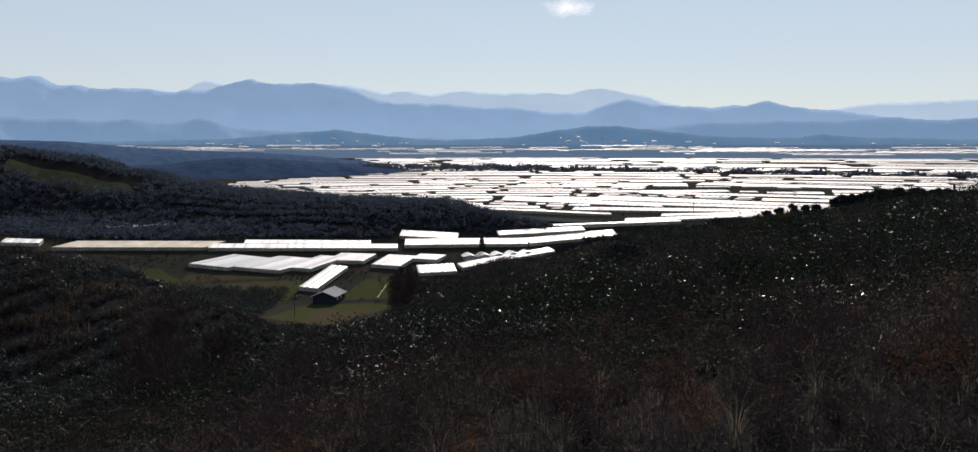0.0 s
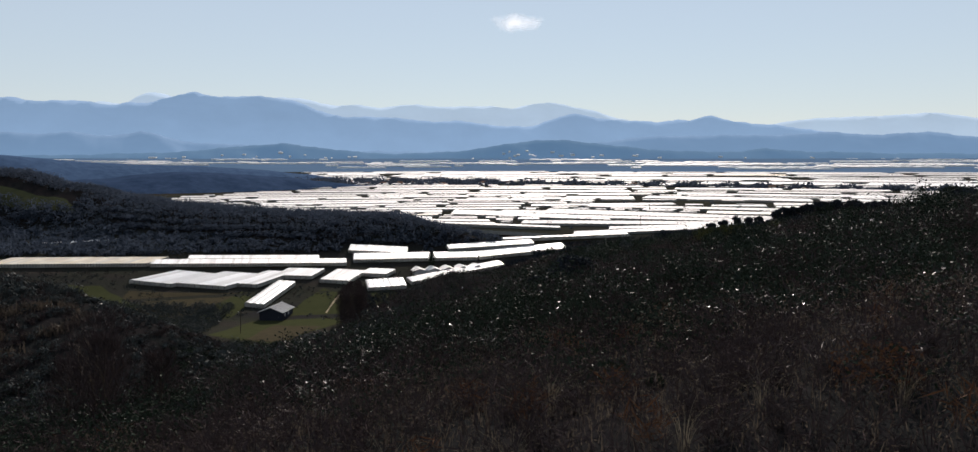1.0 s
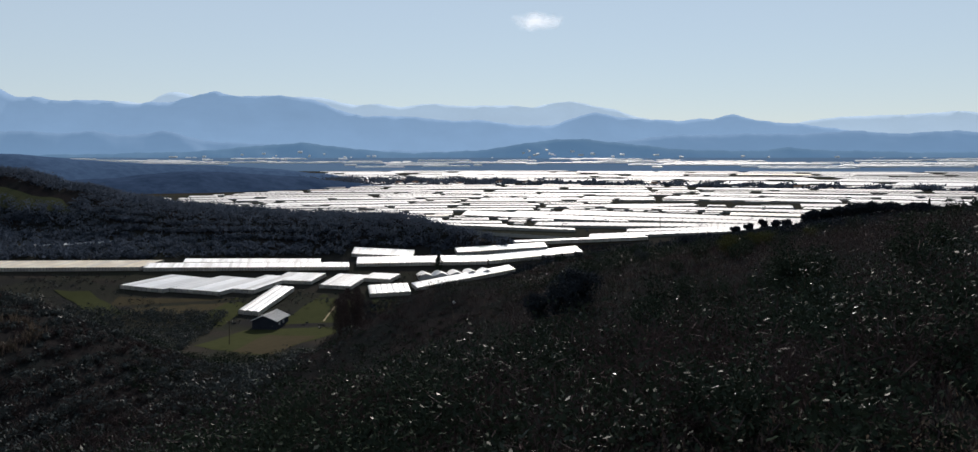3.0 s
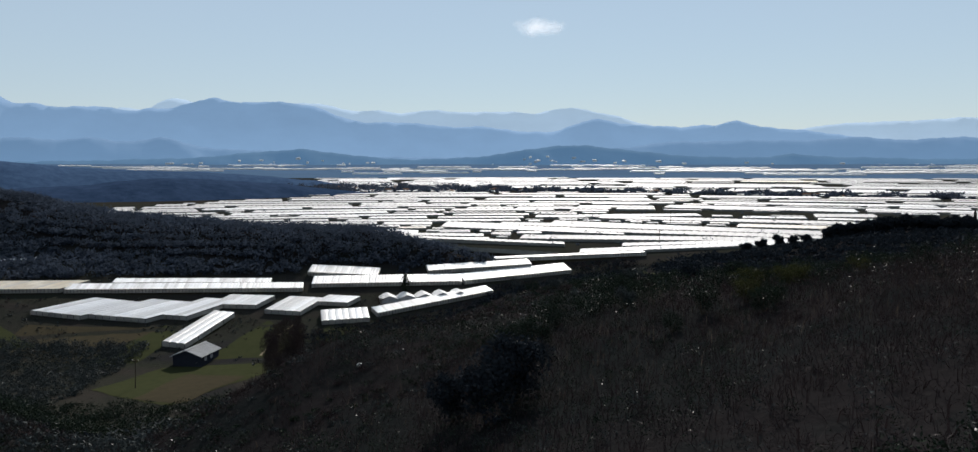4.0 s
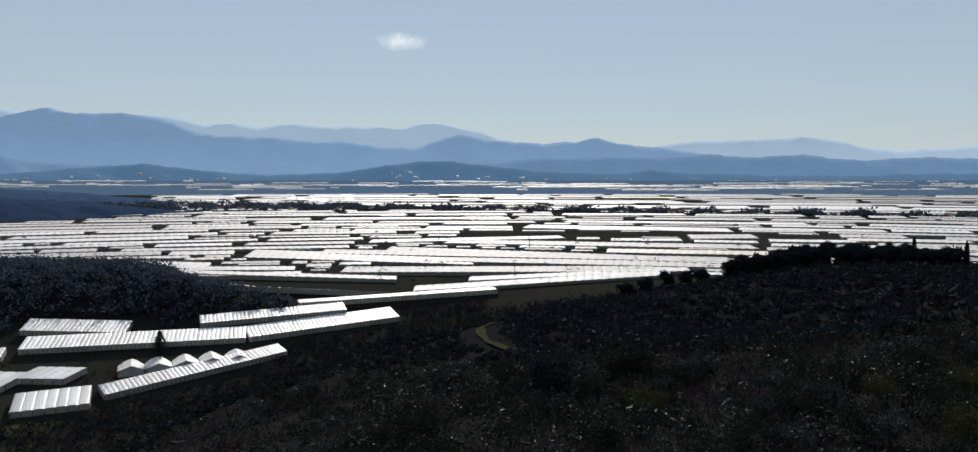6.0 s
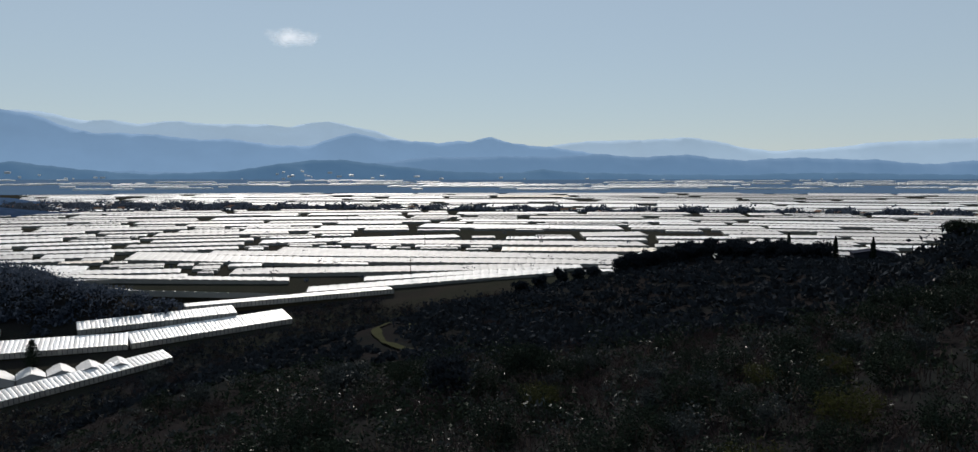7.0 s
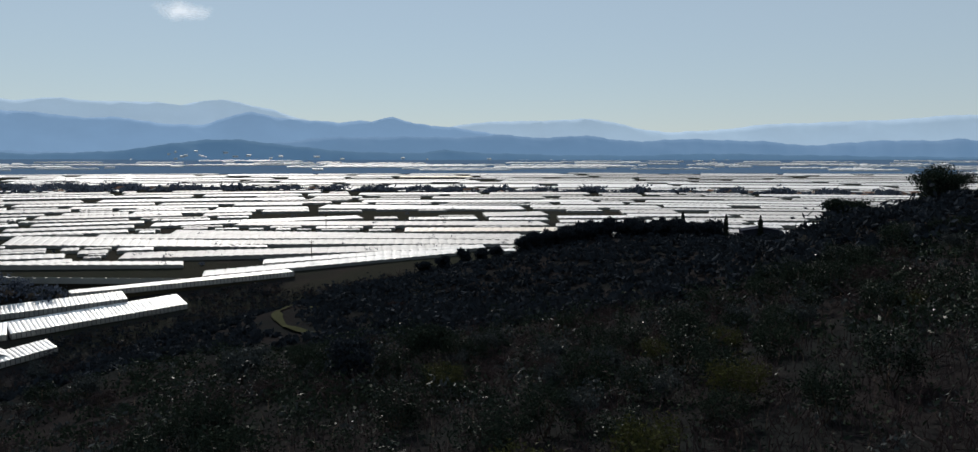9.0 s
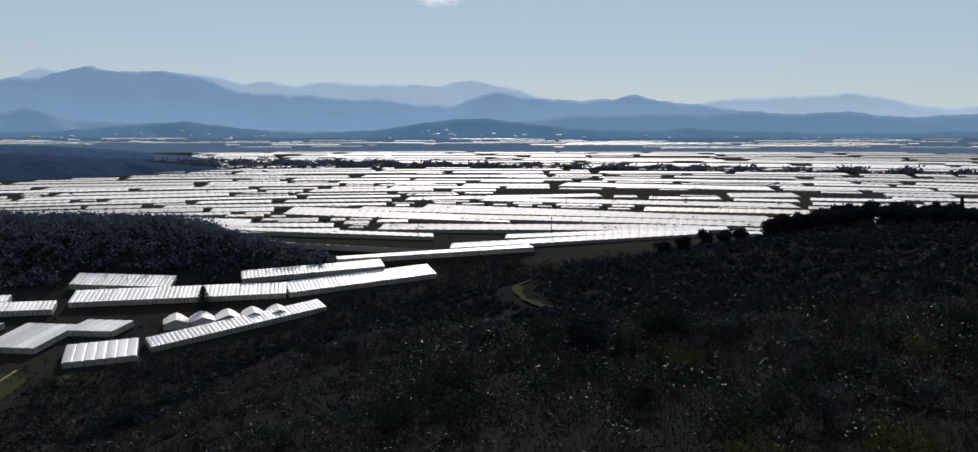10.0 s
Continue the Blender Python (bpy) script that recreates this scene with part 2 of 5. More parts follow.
FALL = [(-34, 66, 17), (-44, 105, 8), (-14, 118, 14), (2, 165, 14.5), (-83, 148, 21.6), (-68, 150, 17.5), (-52, 146, 12.7), (-39, 143, 9), (-30, 136, 8),
        (-70, 96, 12), (-120, 125, 26), (-100, 50, 27), (-50, 30, 28), (-60, -40, 38), (-95, 200, -2), (-55, 190, -4), (-20, 175, -6), (-140, 200, 4), (-160, 60, 36),
        (-60, 255, -10), (-115, 262, -8), (-15, 265, -10), (10, 300, -10), (-190, 270, -4), (22, 228, 8), (44, 266, 5), (68, 282, 6), (92, 286, 6),
        (118, 288, 6), (153.5, 279, 12.2), (213.9, 279, 17.8)]
CTRL = np.array(SPUR + SPUR_EAST + FALL, float)


def tps_weights(c):
    n = len(c)
    d = np.linalg.norm(c[:, None, :2] - c[None, :, :2], axis=2)
    k = d * d * np.log(d + 1e-9) + np.eye(n) * 8
    p = np.c_[np.ones(n), c[:, :2]]
    a = np.block([[k, p], [p.T, np.zeros((3, 3))]])
    return np.linalg.solve(a, np.r_[c[:, 2], 0, 0, 0])


TPS = tps_weights(CTRL)


def spur_height(x, y):
    s = np.zeros_like(x) + TPS[-3] + TPS[-2] * x + TPS[-1] * y
    for (cx, cy, _), w in zip(CTRL, TPS):
        d2 = (x - cx) ** 2 + (y - cy) ** 2 + 1e-9
        s += w * 0.5 * d2 * np.log(d2)
    return s


def ridge_height(x, y, line, low):
    """Height of a rounded ridge along a line of (x, y, top, half width); falls to low at its foot."""
    best = np.full_like(x, -1e3)
    for (ax, ay, az, aw), (bx, by, bz, bw) in zip(line[:-1], line[1:]):
        t = np.clip(((x - ax) * (bx - ax) + (y - ay) * (by - ay)) / ((bx - ax) ** 2 + (by - ay) ** 2), 0, 1)
        d = np.hypot(x - ax - t * (bx - ax), y - ay - t * (by - ay))
        top, wide = az + t * (bz - az), aw + t * (bw - aw)
        q = np.clip(d / wide, 0, 1)
        best = np.maximum(best, low + (top - low) * (0.5 + 0.5 * np.cos(np.pi * q)))
    return best


HILL_WEST = [(29.3, 300.7, 9.8, 11.7), (13.6, 306.9, 13.1, 23.3), (-5.8, 315.3, 16.4, 40.6), (-21.2, 325.8, 19.3, 57.8), (-42.4, 328.2, 20.4, 71.2), (-67.5, 329.9, 21.4, 79.1),
        (-99.1, 337.1, 23.1, 85.5), (-128, 339.9, 26.9, 89.9), (-152.2, 343.8, 31.2, 94.3), (-177.7, 345.5, 37.1, 96.7), (-201, 341.6, 40.5, 97), (-290, 330, 47, 100)]
HILL_MID = [(-38, 735, 18.6, 40), (-74, 722, 21.4, 55), (-106, 708, 25.0, 72), (-136, 694, 28.8, 90), (-164, 678, 31.0, 105), (-186, 664, 32.8, 115), (-207, 650, 33.2, 120), (-219, 642, 32.0, 120), (-234, 630, 29.2, 115), (-270, 608, 27.5, 110), (-332, 575, 25.0, 100)]
HILL_FAR = [(-110, 1020, 18.6, 60), (-143, 1010, 22.6, 80), (-172, 996, 27.0, 100), (-213, 974, 31.8, 120), (-245, 954, 34.2, 130), (-276, 934, 36.5, 140), (-315, 904, 37.4, 140), (-351, 873, 40.0, 140), (-380, 847, 43.0, 140), (-401, 824, 45.4, 140), (-420, 801, 47.8, 140), (-476, 785, 49.6, 140), (-530, 734, 51.4, 140)]


FLOOR_R = (150, 198, 232, 258, 268.5, 283, 295, 310, 332, 396, 420)
FLOOR_Z = (0, -1.8, -2.5, 0.5, 2.7, 6.1, 8.6, 11.3, 14.3, 19, 19)


def floor_height(x, y):
    return np.interp(np.hypot(x, y), FLOOR_R, FLOOR_Z)


def fine_relief(x, y):
    s = 0
    for k, (f, a) in enumerate(((0.05, 0.5), (0.11, 0.3), (0.27, 0.16), (0.6, 0.09))):
        s = s + a * np.sin(f * x * 1.1 + 1.7 * k + 1.3 * np.sin(f * 0.7 * y + k)) * np.cos(f * y + 2.1 * k + np.sin(f * 0.8 * x))
    return s


def terrain(x, y):
    """Height of the ground and how much of it is hillside (0 to 1)."""
    x, y = np.asarray(x, float), np.asarray(y, float)
    fl = floor_height(x, y)
    r = np.hypot(x, y)
    sp = spur_height(x, y)
    away = np.clip((r - 300) / 60, 0, 1) * np.clip((np.degrees(np.arctan2(x, y)) * -1 + 52) / 12, 0, 1)
    sp = np.minimum(sp, 47) - away * 60
    rel = fine_relief(x, y)
    hill = np.maximum(ridge_height(x, y, HILL_WEST, -6), sp)
    k = 1.5
    z = np.where(hill - fl > 12, hill, np.where(hill - fl < -12, fl, fl + k * np.log1p(np.exp(np.clip((hill - fl) / k, -20, 20)))))
    mask = np.clip((hill - fl) / 2.0 + 0.2, 0, 1)
    return z + rel * mask, mask


def ground_at(x, y):
    return float(terrain(np.array([x]), np.array([y]))[0][0])


az = np.radians(np.r_[np.arange(-46, 62, 0.6), np.arange(62, 314, 4.0)])
rad = np.r_[0.02, np.geomspace(1.2, 4900, 300)]
A, R = np.meshgrid(az, rad)
GX, GY = R * np.sin(A), R * np.cos(A)
GZ, GM = terrain(GX, GY)
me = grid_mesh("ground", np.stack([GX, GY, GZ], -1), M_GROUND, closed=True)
at_hill = me.attributes.new("hill", "FLOAT", "POINT")
at_hill.data.foreach_set("value", GM.astype(np.float32).ravel())
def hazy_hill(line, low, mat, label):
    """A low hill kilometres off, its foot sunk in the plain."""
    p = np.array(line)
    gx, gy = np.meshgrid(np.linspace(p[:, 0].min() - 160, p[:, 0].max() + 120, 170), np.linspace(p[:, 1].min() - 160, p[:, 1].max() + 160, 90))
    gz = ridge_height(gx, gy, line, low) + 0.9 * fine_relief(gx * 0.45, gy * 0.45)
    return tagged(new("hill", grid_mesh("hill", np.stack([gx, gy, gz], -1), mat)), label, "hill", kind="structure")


tagged(new("ground", me), "dark scrubby hillsides above a plain of brown and green fields", "ground", kind="structure")

# ---- distant ranges: bearing in degrees and rise, in layers ----
RANGE_FAR = [(-35.1, 96), (-33.3, 104), (-31.4, 91), (-22.9, 78), (-22.1, 84), (-21.6, 87), (-21.0, 82), (-20.2, 84), (-19.6, 96), (-19.1, 100), (-18.4, 101), (-18.0,
    97), (-17.4, 93), (-13.9, 88), (-10.7, 98), (-9.4, 96), (-7.9, 89), (-6.9, 85), (-5.7, 89), (-4.3, 82), (-3.2, 86), (-1.4, 90), (-0.6, 85), (1.7, 86), (3.5, 87),
    (5.2, 82), (6.4, 89), (7.6, 93), (8.7, 89), (9.9, 82), (11.1, 78), (12.2, 68), (15.2, 55), (22.7, 55), (24.5, 61), (26.5, 64), (29.6, 64), (31.8, 68), (32.9, 65),
    (34.0, 60), (35.8, 50), (37.8, 45), (40.8, 49), (43.7, 56), (51.4, 60), (55.2, 65), (56.6, 60), (61.6, 51)]
RANGE_MAIN = [(-35.1, 105), (-33.3, 102), (-31.7, 100), (-30.5, 94), (-29.5, 95), (-29.0, 100), (-28.4, 95), (-27.6, 84), (-27.0, 89), (-25.3, 82), (-24.0, 85), (-23.1,
    86), (-22.1, 83), (-21.0, 80), (-20.3, 85), (-19.1, 84), (-17.4, 97), (-16.3, 104), (-15.4, 97), (-13.9, 96), (-12.5, 100), (-11.5, 97), (-10.0, 93), (-9.1, 86),
    (-7.7, 74), (-6.4, 68), (-4.0, 69), (-2.3, 67), (-0.6, 61), (1.7, 64), (4.0, 55), (6.4, 54), (7.8, 64), (9.3, 75), (10.8, 69), (12.2, 64), (15.2, 60), (16.6, 64),
    (17.5, 62), (18.4, 69), (19.0, 68), (20.1, 60), (22.7, 54), (25.0, 46), (29.6, 33), (42.0, 23), (61.6, 19)]
RANGE_LOW = [(-35.1, 51), (-33.3, 50), (-32.0, 48), (-30.7, 42), (-28.4, 38), (-27.0, 41), (-25.9, 37), (-24.0, 40), (-23.3, 41), (-21.8, 35), (-20.0, 41), (-19.4, 43),
    (-18.6, 39), (-17.4, 30), (-15.4, 26), (-13.2, 24), (-10.0, 16), (0.6, 14), (9.9, 25), (14.0, 37), (18.1, 39), (23.9, 39), (26.5, 43), (28.5, 37), (30.7, 39), (31.8,
    42), (33.5, 35), (35.1, 31), (37.8, 35), (43.2, 31), (45.7, 24), (50.7, 31), (53.5, 29), (54.2, 32), (57.5, 24), (61.6, 19)]
RANGE_NEAR = [(-35.1, 7), (-26.6, 7), (-22.9, 9), (-18.8, 12), (-16.8, 14), (-15.4, 17), (-13.9, 22), (-12.1, 24), (-10.5, 27), (-9.1, 23), (-6.2, 15), (-3.4, 11), (-1.2,
    12), (2.3, 17), (4.0, 24), (6.4, 32), (8.7, 33), (10.5, 29), (12.2, 24), (15.2, 17), (18.1, 14), (20.4, 14), (22.2, 19), (23.9, 15), (29.6, 11), (35.1, 10), (39.7,
    13), (50.4, 8), (61.6, 5)]


def mountain_range(profile, dist, mat, rough, label, seed):
    b = np.radians(np.arange(-50, 66, 0.2))
    pa, ph = np.array(profile).T
    h = np.interp(np.degrees(b), pa, ph)
    ker = np.hanning(9)
    h = np.convolve(np.pad(h, 4, mode="edge"), ker / ker.sum(), "valid")
    jit = sum(a * np.sin(f * np.degrees(b) + seed * k) for k, (f, a) in enumerate(((1.3, 0.5), (2.9, 0.6), (6.1, 0.45), (11, 0.3)), 1))
    top = EYE0 + dist * (h + jit * rough) / 1300
    rows = []
    for s in np.linspace(-1, 1, 15):
        d = dist + s * dist * 0.06
        fall = 1 - np.abs(s) ** 1.2
        gully = (1 - abs(s)) * abs(s) * (0.30 * np.sin(np.degrees(b) * 0.9 + 2.2 * np.sin(0.37 * np.degrees(b) + seed) + 4 * s) + 0.12 * np.sin(2.3 * np.degrees(b) + 5 * s + seed))
        z = 5 + (top - 5) * np.clip(fall + gully * (s != 0), 0, 1)
        rows.append(np.stack([d * np.sin(b), d * np.cos(b), z], -1))
    tagged(new("mountain_range", grid_mesh("mountain_range", np.array(rows), mat)), label, "mountains", kind="structure")
    return np.array(rows)


hazy_hill(HILL_MID, 10, hazed_woods_material("hazed_woods", (0.017, 0.031, 0.060), (0.027, 0.045, 0.083)), "dark wooded hill with blue haze painted on, beside the greenhouses of the plain")
hazy_hill(HILL_FAR, 10, hazed_woods_material("far_hazed_woods", (0.030, 0.053, 0.098), (0.042, 0.072, 0.126)), "blue wooded hill with light haze painted on")
# each layer glows in its own painted haze, paler with distance
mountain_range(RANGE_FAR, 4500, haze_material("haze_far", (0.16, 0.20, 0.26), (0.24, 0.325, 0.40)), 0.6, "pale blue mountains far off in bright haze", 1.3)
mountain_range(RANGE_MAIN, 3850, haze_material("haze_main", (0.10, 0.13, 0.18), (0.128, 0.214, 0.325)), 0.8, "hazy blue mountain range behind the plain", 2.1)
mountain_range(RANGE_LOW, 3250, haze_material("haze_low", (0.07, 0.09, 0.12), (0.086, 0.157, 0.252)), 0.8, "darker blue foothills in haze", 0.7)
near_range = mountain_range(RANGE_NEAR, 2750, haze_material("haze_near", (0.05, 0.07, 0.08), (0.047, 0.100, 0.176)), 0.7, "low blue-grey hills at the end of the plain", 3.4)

# ---- greenhouses ----
def vault(w, length, eave, rise, seg=7, wob=0.0, step=2.5, shear=0.0):
    """The film over one bay: an arch across x, bays along y, sagging between hoops."""
    ny = max(2, int(length / step) + 1)
    a = np.linspace(0, math.pi, seg + 1)
    P = np.zeros((ny, seg + 1, 3))
    for j, y in enumerate(np.linspace(0, length, ny)):
        sag = wob * (j % 2)
        P[j, :, 0] = w / 2 - w / 2 * np.cos(a) + shear * y
        P[j, :, 1] = y
        P[j, :, 2] = eave + (rise - sag) * np.sin(a)
    return P


def end_wall(w, eave, rise, seg=7):
    a = np.linspace(0, math.pi, seg + 1)
    v = [(0, 0, 0), (w, 0, 0)] + [(w / 2 + w / 2 * math.cos(t), 0, eave + rise * math.sin(t)) for t in a]
    v2 = [(x, 0.06, z) for x, _, z in v]
    n = len(v)
    return v + v2, [tuple(range(n)), tuple(range(2 * n - 1, n - 1, -1))] + [(i, n + i, n + (i + 1) % n, (i + 1) % n) for i in range(n)]


def greenhouse(x, y, turn, bays, w, length, label, film=None, eave=2.1, rise=1.3, step=2.5, shear=0.0):
    """A multi-bay film greenhouse: its near left corner at x, y, bays side by side along its front, running back askew."""
    film = film or M_FILM_GLARE
    c, s = math.cos(radians(turn)), math.sin(radians(turn))
    zs = [ground_at(x + c * (u + shear * q) - s * q, y + s * (u + shear * q) + c * q) for u in (0, bays * w) for q in (0, length)]
    fx = (zs[2] + zs[3] - zs[0] - zs[1]) / 2 / (bays * w)
    fy = (zs[1] + zs[3] - zs[0] - zs[2]) / 2 / length - shear * fx
    root = tagged(new("greenhouse"), label, "greenhouse", "film greenhouses of the valley")
    z0 = sum(zs) / 4 - fx * (bays * w + shear * length) / 2 - fy * length / 2
    u, q = np.meshgrid(np.linspace(0, bays * w, 12), np.linspace(0, length, 5))
    swollen = terrain(x + c * (u + shear * q) - s * q, y + s * (u + shear * q) + c * q)[0] - (z0 + fx * (u + shear * q) + fy * q)
    z0 += max(0.0, float(swollen.max()) - 0.4)
    root.matrix_basis = Matrix.Translation((x, y, z0)) @ pose(0, 0, 0, 0, 0, turn) @ pose(0, 0, 0, math.degrees(math.atan(fy)), -math.degrees(math.atan(fx)), 0)
    roof = grid_mesh("roof_film", vault(w, length, eave, rise, wob=0.02, step=step, shear=shear), film)
    wall = mesh_from("end_film", *end_wall(w, eave, rise * 0.96), M_SIDE)
    post = box_mesh("post", M_POST, -0.06, 0.06, -0.05, 0.05, 0, eave)

    def askew(name, mat, *b):
        v, f = box_co(*b)
        return mesh_from(name, [(vx + shear * vy, vy, vz) for vx, vy, vz in v], f, mat)

    gut = askew("gutter", M_POST, -0.06, 0.06, -0.1, length + 0.1, eave - 0.22, eave - 0.03)
    for i in range(bays):
        part("roof_film", roof, root, m=pose(i * w, 0, 0))
        part("end_wall", wall, root, m=pose(i * w, 0.05, 0))
        part("end_wall", wall, root, m=pose(i * w + shear * length, length - 0.11, 0))
    for i in range(bays + 1):
        if i in (0, bays):
            part("gutter", gut, root, m=pose(i * w, 0, 0))
        for q in (-0.06, length + 0.06):
            part("post", post, root, m=pose(i * w + shear * q, q, 0))
    side = askew("side_film", M_SIDE, -0.03, 0.03, 0, length, 0.05, eave - 0.1)
    for i in (0, bays):
        part("side_wall", side, root, m=pose(i * w + (0.03 if i else -0.03), 0, 0))
    nposts = int(length / 5)
    for i in (0, bays):
        for j in range(1, nposts):
            part("post", post, root, m=pose(i * w + (0.12 if i else -0.12) + shear * j * length / nposts, j * length / nposts, 0))
    base = askew("base_sheet", M_SOIL, -0.1, bays * w + 0.1, -0.1, length + 0.1, -0.9, 0.04)
    part("base_strip", base, root)
    return root


VALLEY = [
    (-57.1, 239.5, -12.4, 3, 1.96, 23.8, "long white film greenhouse beside the dark barn", None),
    (-96.2, 256.3, -5.2, 8, 1.64, 12, "white film greenhouse with low arched bays", None),
    (-81.7, 256.4, -4.3, 8, 1.86, 13, "white film greenhouse with sagging arched bays", None),
    (-66.2, 258.6, -3.3, 5, 1.74, 13, "bright white film greenhouse next to a dark lane", None),
    (-54, 266.8, 1.2, 7, 1.72, 7.1, "grey-white film greenhouse with dull arched bays", None),
    (-39, 264.3, -5.5, 5, 1.93, 10.3, "short white film greenhouse beside bare soil", None),
    (-26.7, 270.7, -5.4, 5, 1.8, 5, "small white film greenhouse with lumpy bays", None),
    (-22.6, 257.3, 11.2, 7, 1.76, 7.6, "white film greenhouse on posts above a green strip", None),
    (-8.7, 262.8, 25.8, 21, 1.67, 4.6, "long row of white arched bays along the hill's foot", None),
]
VALLEY += [
    (-141.7, 259.6, 14.3, 27, 1.74, 7.2, "yellowed film greenhouse with many low bays", M_FILM_TAN),
    (-95, 271.3, 7.8, 36, 1.77, 4.6, "long white film greenhouse with many arched bays", None),
    (-85, 278.6, 6.8, 24, 1.81, 3.6, "narrow white film greenhouse under the olive hill", None),
    (-32.7, 292.4, -2.4, 12, 1.75, 6, "lone white film greenhouse below the olive hill", None),
    (3.6, 292.7, 9.7, 19, 1.7, 5.2, "white film greenhouse with a row of short bays", None),
    (-29.9, 283.2, 3.6, 24, 1.82, 6.6, "white film greenhouse behind the cypress", None),
    (14.5, 285.9, 13.4, 20, 1.69, 7.2, "white film greenhouse where the valley opens", None),
    (24.4, 303, 7.2, 29, 1.72, 4.4, "thin white film greenhouse at the valley's mouth", None),
    (-157.9, 259.7, 13.6, 7, 1.62, 4.7, "white arched greenhouse bays by the hill", None),
]
SHEARS = {"white film greenhouse with low arched bays": 0.85, "white film greenhouse with sagging arched bays": 0.8, "bright white film greenhouse next to a dark lane": 0.65, "grey-white film greenhouse with dull arched bays": 0.5,
          "short white film greenhouse beside bare soil": 0.35, "yellowed film greenhouse with many low bays": 0.9, "small white film greenhouse with lumpy bays": 0.5}
for gx, gy, gt, bays, gw, gl, text, film in VALLEY:
    fine = 2 if bays >= 12 else 1            # the long rows have narrow bays
    greenhouse(gx, gy, gt, bays * fine, gw / fine, gl, text, film, eave=1.2, rise=0.24 if bays == 3 else 0.13 / fine ** 0.5, step=2.2, shear=SHEARS.get(text, 0.0))


# the row of pitched grey greenhouses
def pitched_greenhouse(x, y, turn, w, length, eave, rise):
    root = tagged(new("pitched_greenhouse"), "grey greenhouse with a pitched pale roof beside the cypress", "greenhouse", "pitched greenhouses in a row")
    root.matrix_basis = pose(x, y, ground_at(x, y) - 0.1, 0, 0, turn)
    for side in (0, 1):
        v = [(w * side, -0.15, eave), (w / 2, -0.15, eave + rise), (w / 2, length, eave + rise), (w * side, length, eave)]
        v += [(a, b, c - 0.08) for a, b, c in v]
        part("roof_slope", mesh_from("roof_slope", v, [(0, 1, 2, 3), (7, 6, 5, 4), (0, 4, 5, 1), (1, 5, 6, 2), (2, 6, 7, 3), (3, 7, 4, 0)], M_FILM), root, "pale sheet roof")
    for q in (0, length - 0.1):
        v = [(0.05, q, 0), (w - 0.05, q, 0), (w - 0.05, q, eave - 0.02), (w / 2, q, eave + rise - 0.1), (0.05, q, eave - 0.02)]
        v += [(a, b + 0.08, c) for a, b, c in v]
        part("gable_wall", mesh_from("gable_wall", v, [(0, 1, 2, 3, 4), (9, 8, 7, 6, 5)] + [(i, i + 5, (i + 1) % 5 + 5, (i + 1) % 5) for i in range(5)], M_GREY_ROOF), root)
    for sx in (0.0, w - 0.08):
        part("side_wall", box_mesh("side_wall", M_SIDE, sx, sx + 0.08, 0.1, length - 0.1, 0, eave - 0.05), root)
    for sx in (0.05, w / 2 - 0.05, w - 0.15):
        part("post", box_mesh("post", M_POST, sx, sx + 0.1, -0.08, 0, 0, eave), root)
    return root


for i in range(5):
    pitched_greenhouse(-8.8 + 4.97 * i, 272.2 + 0.72 * i, 12, 4.9, 7, 1.3, 0.9)


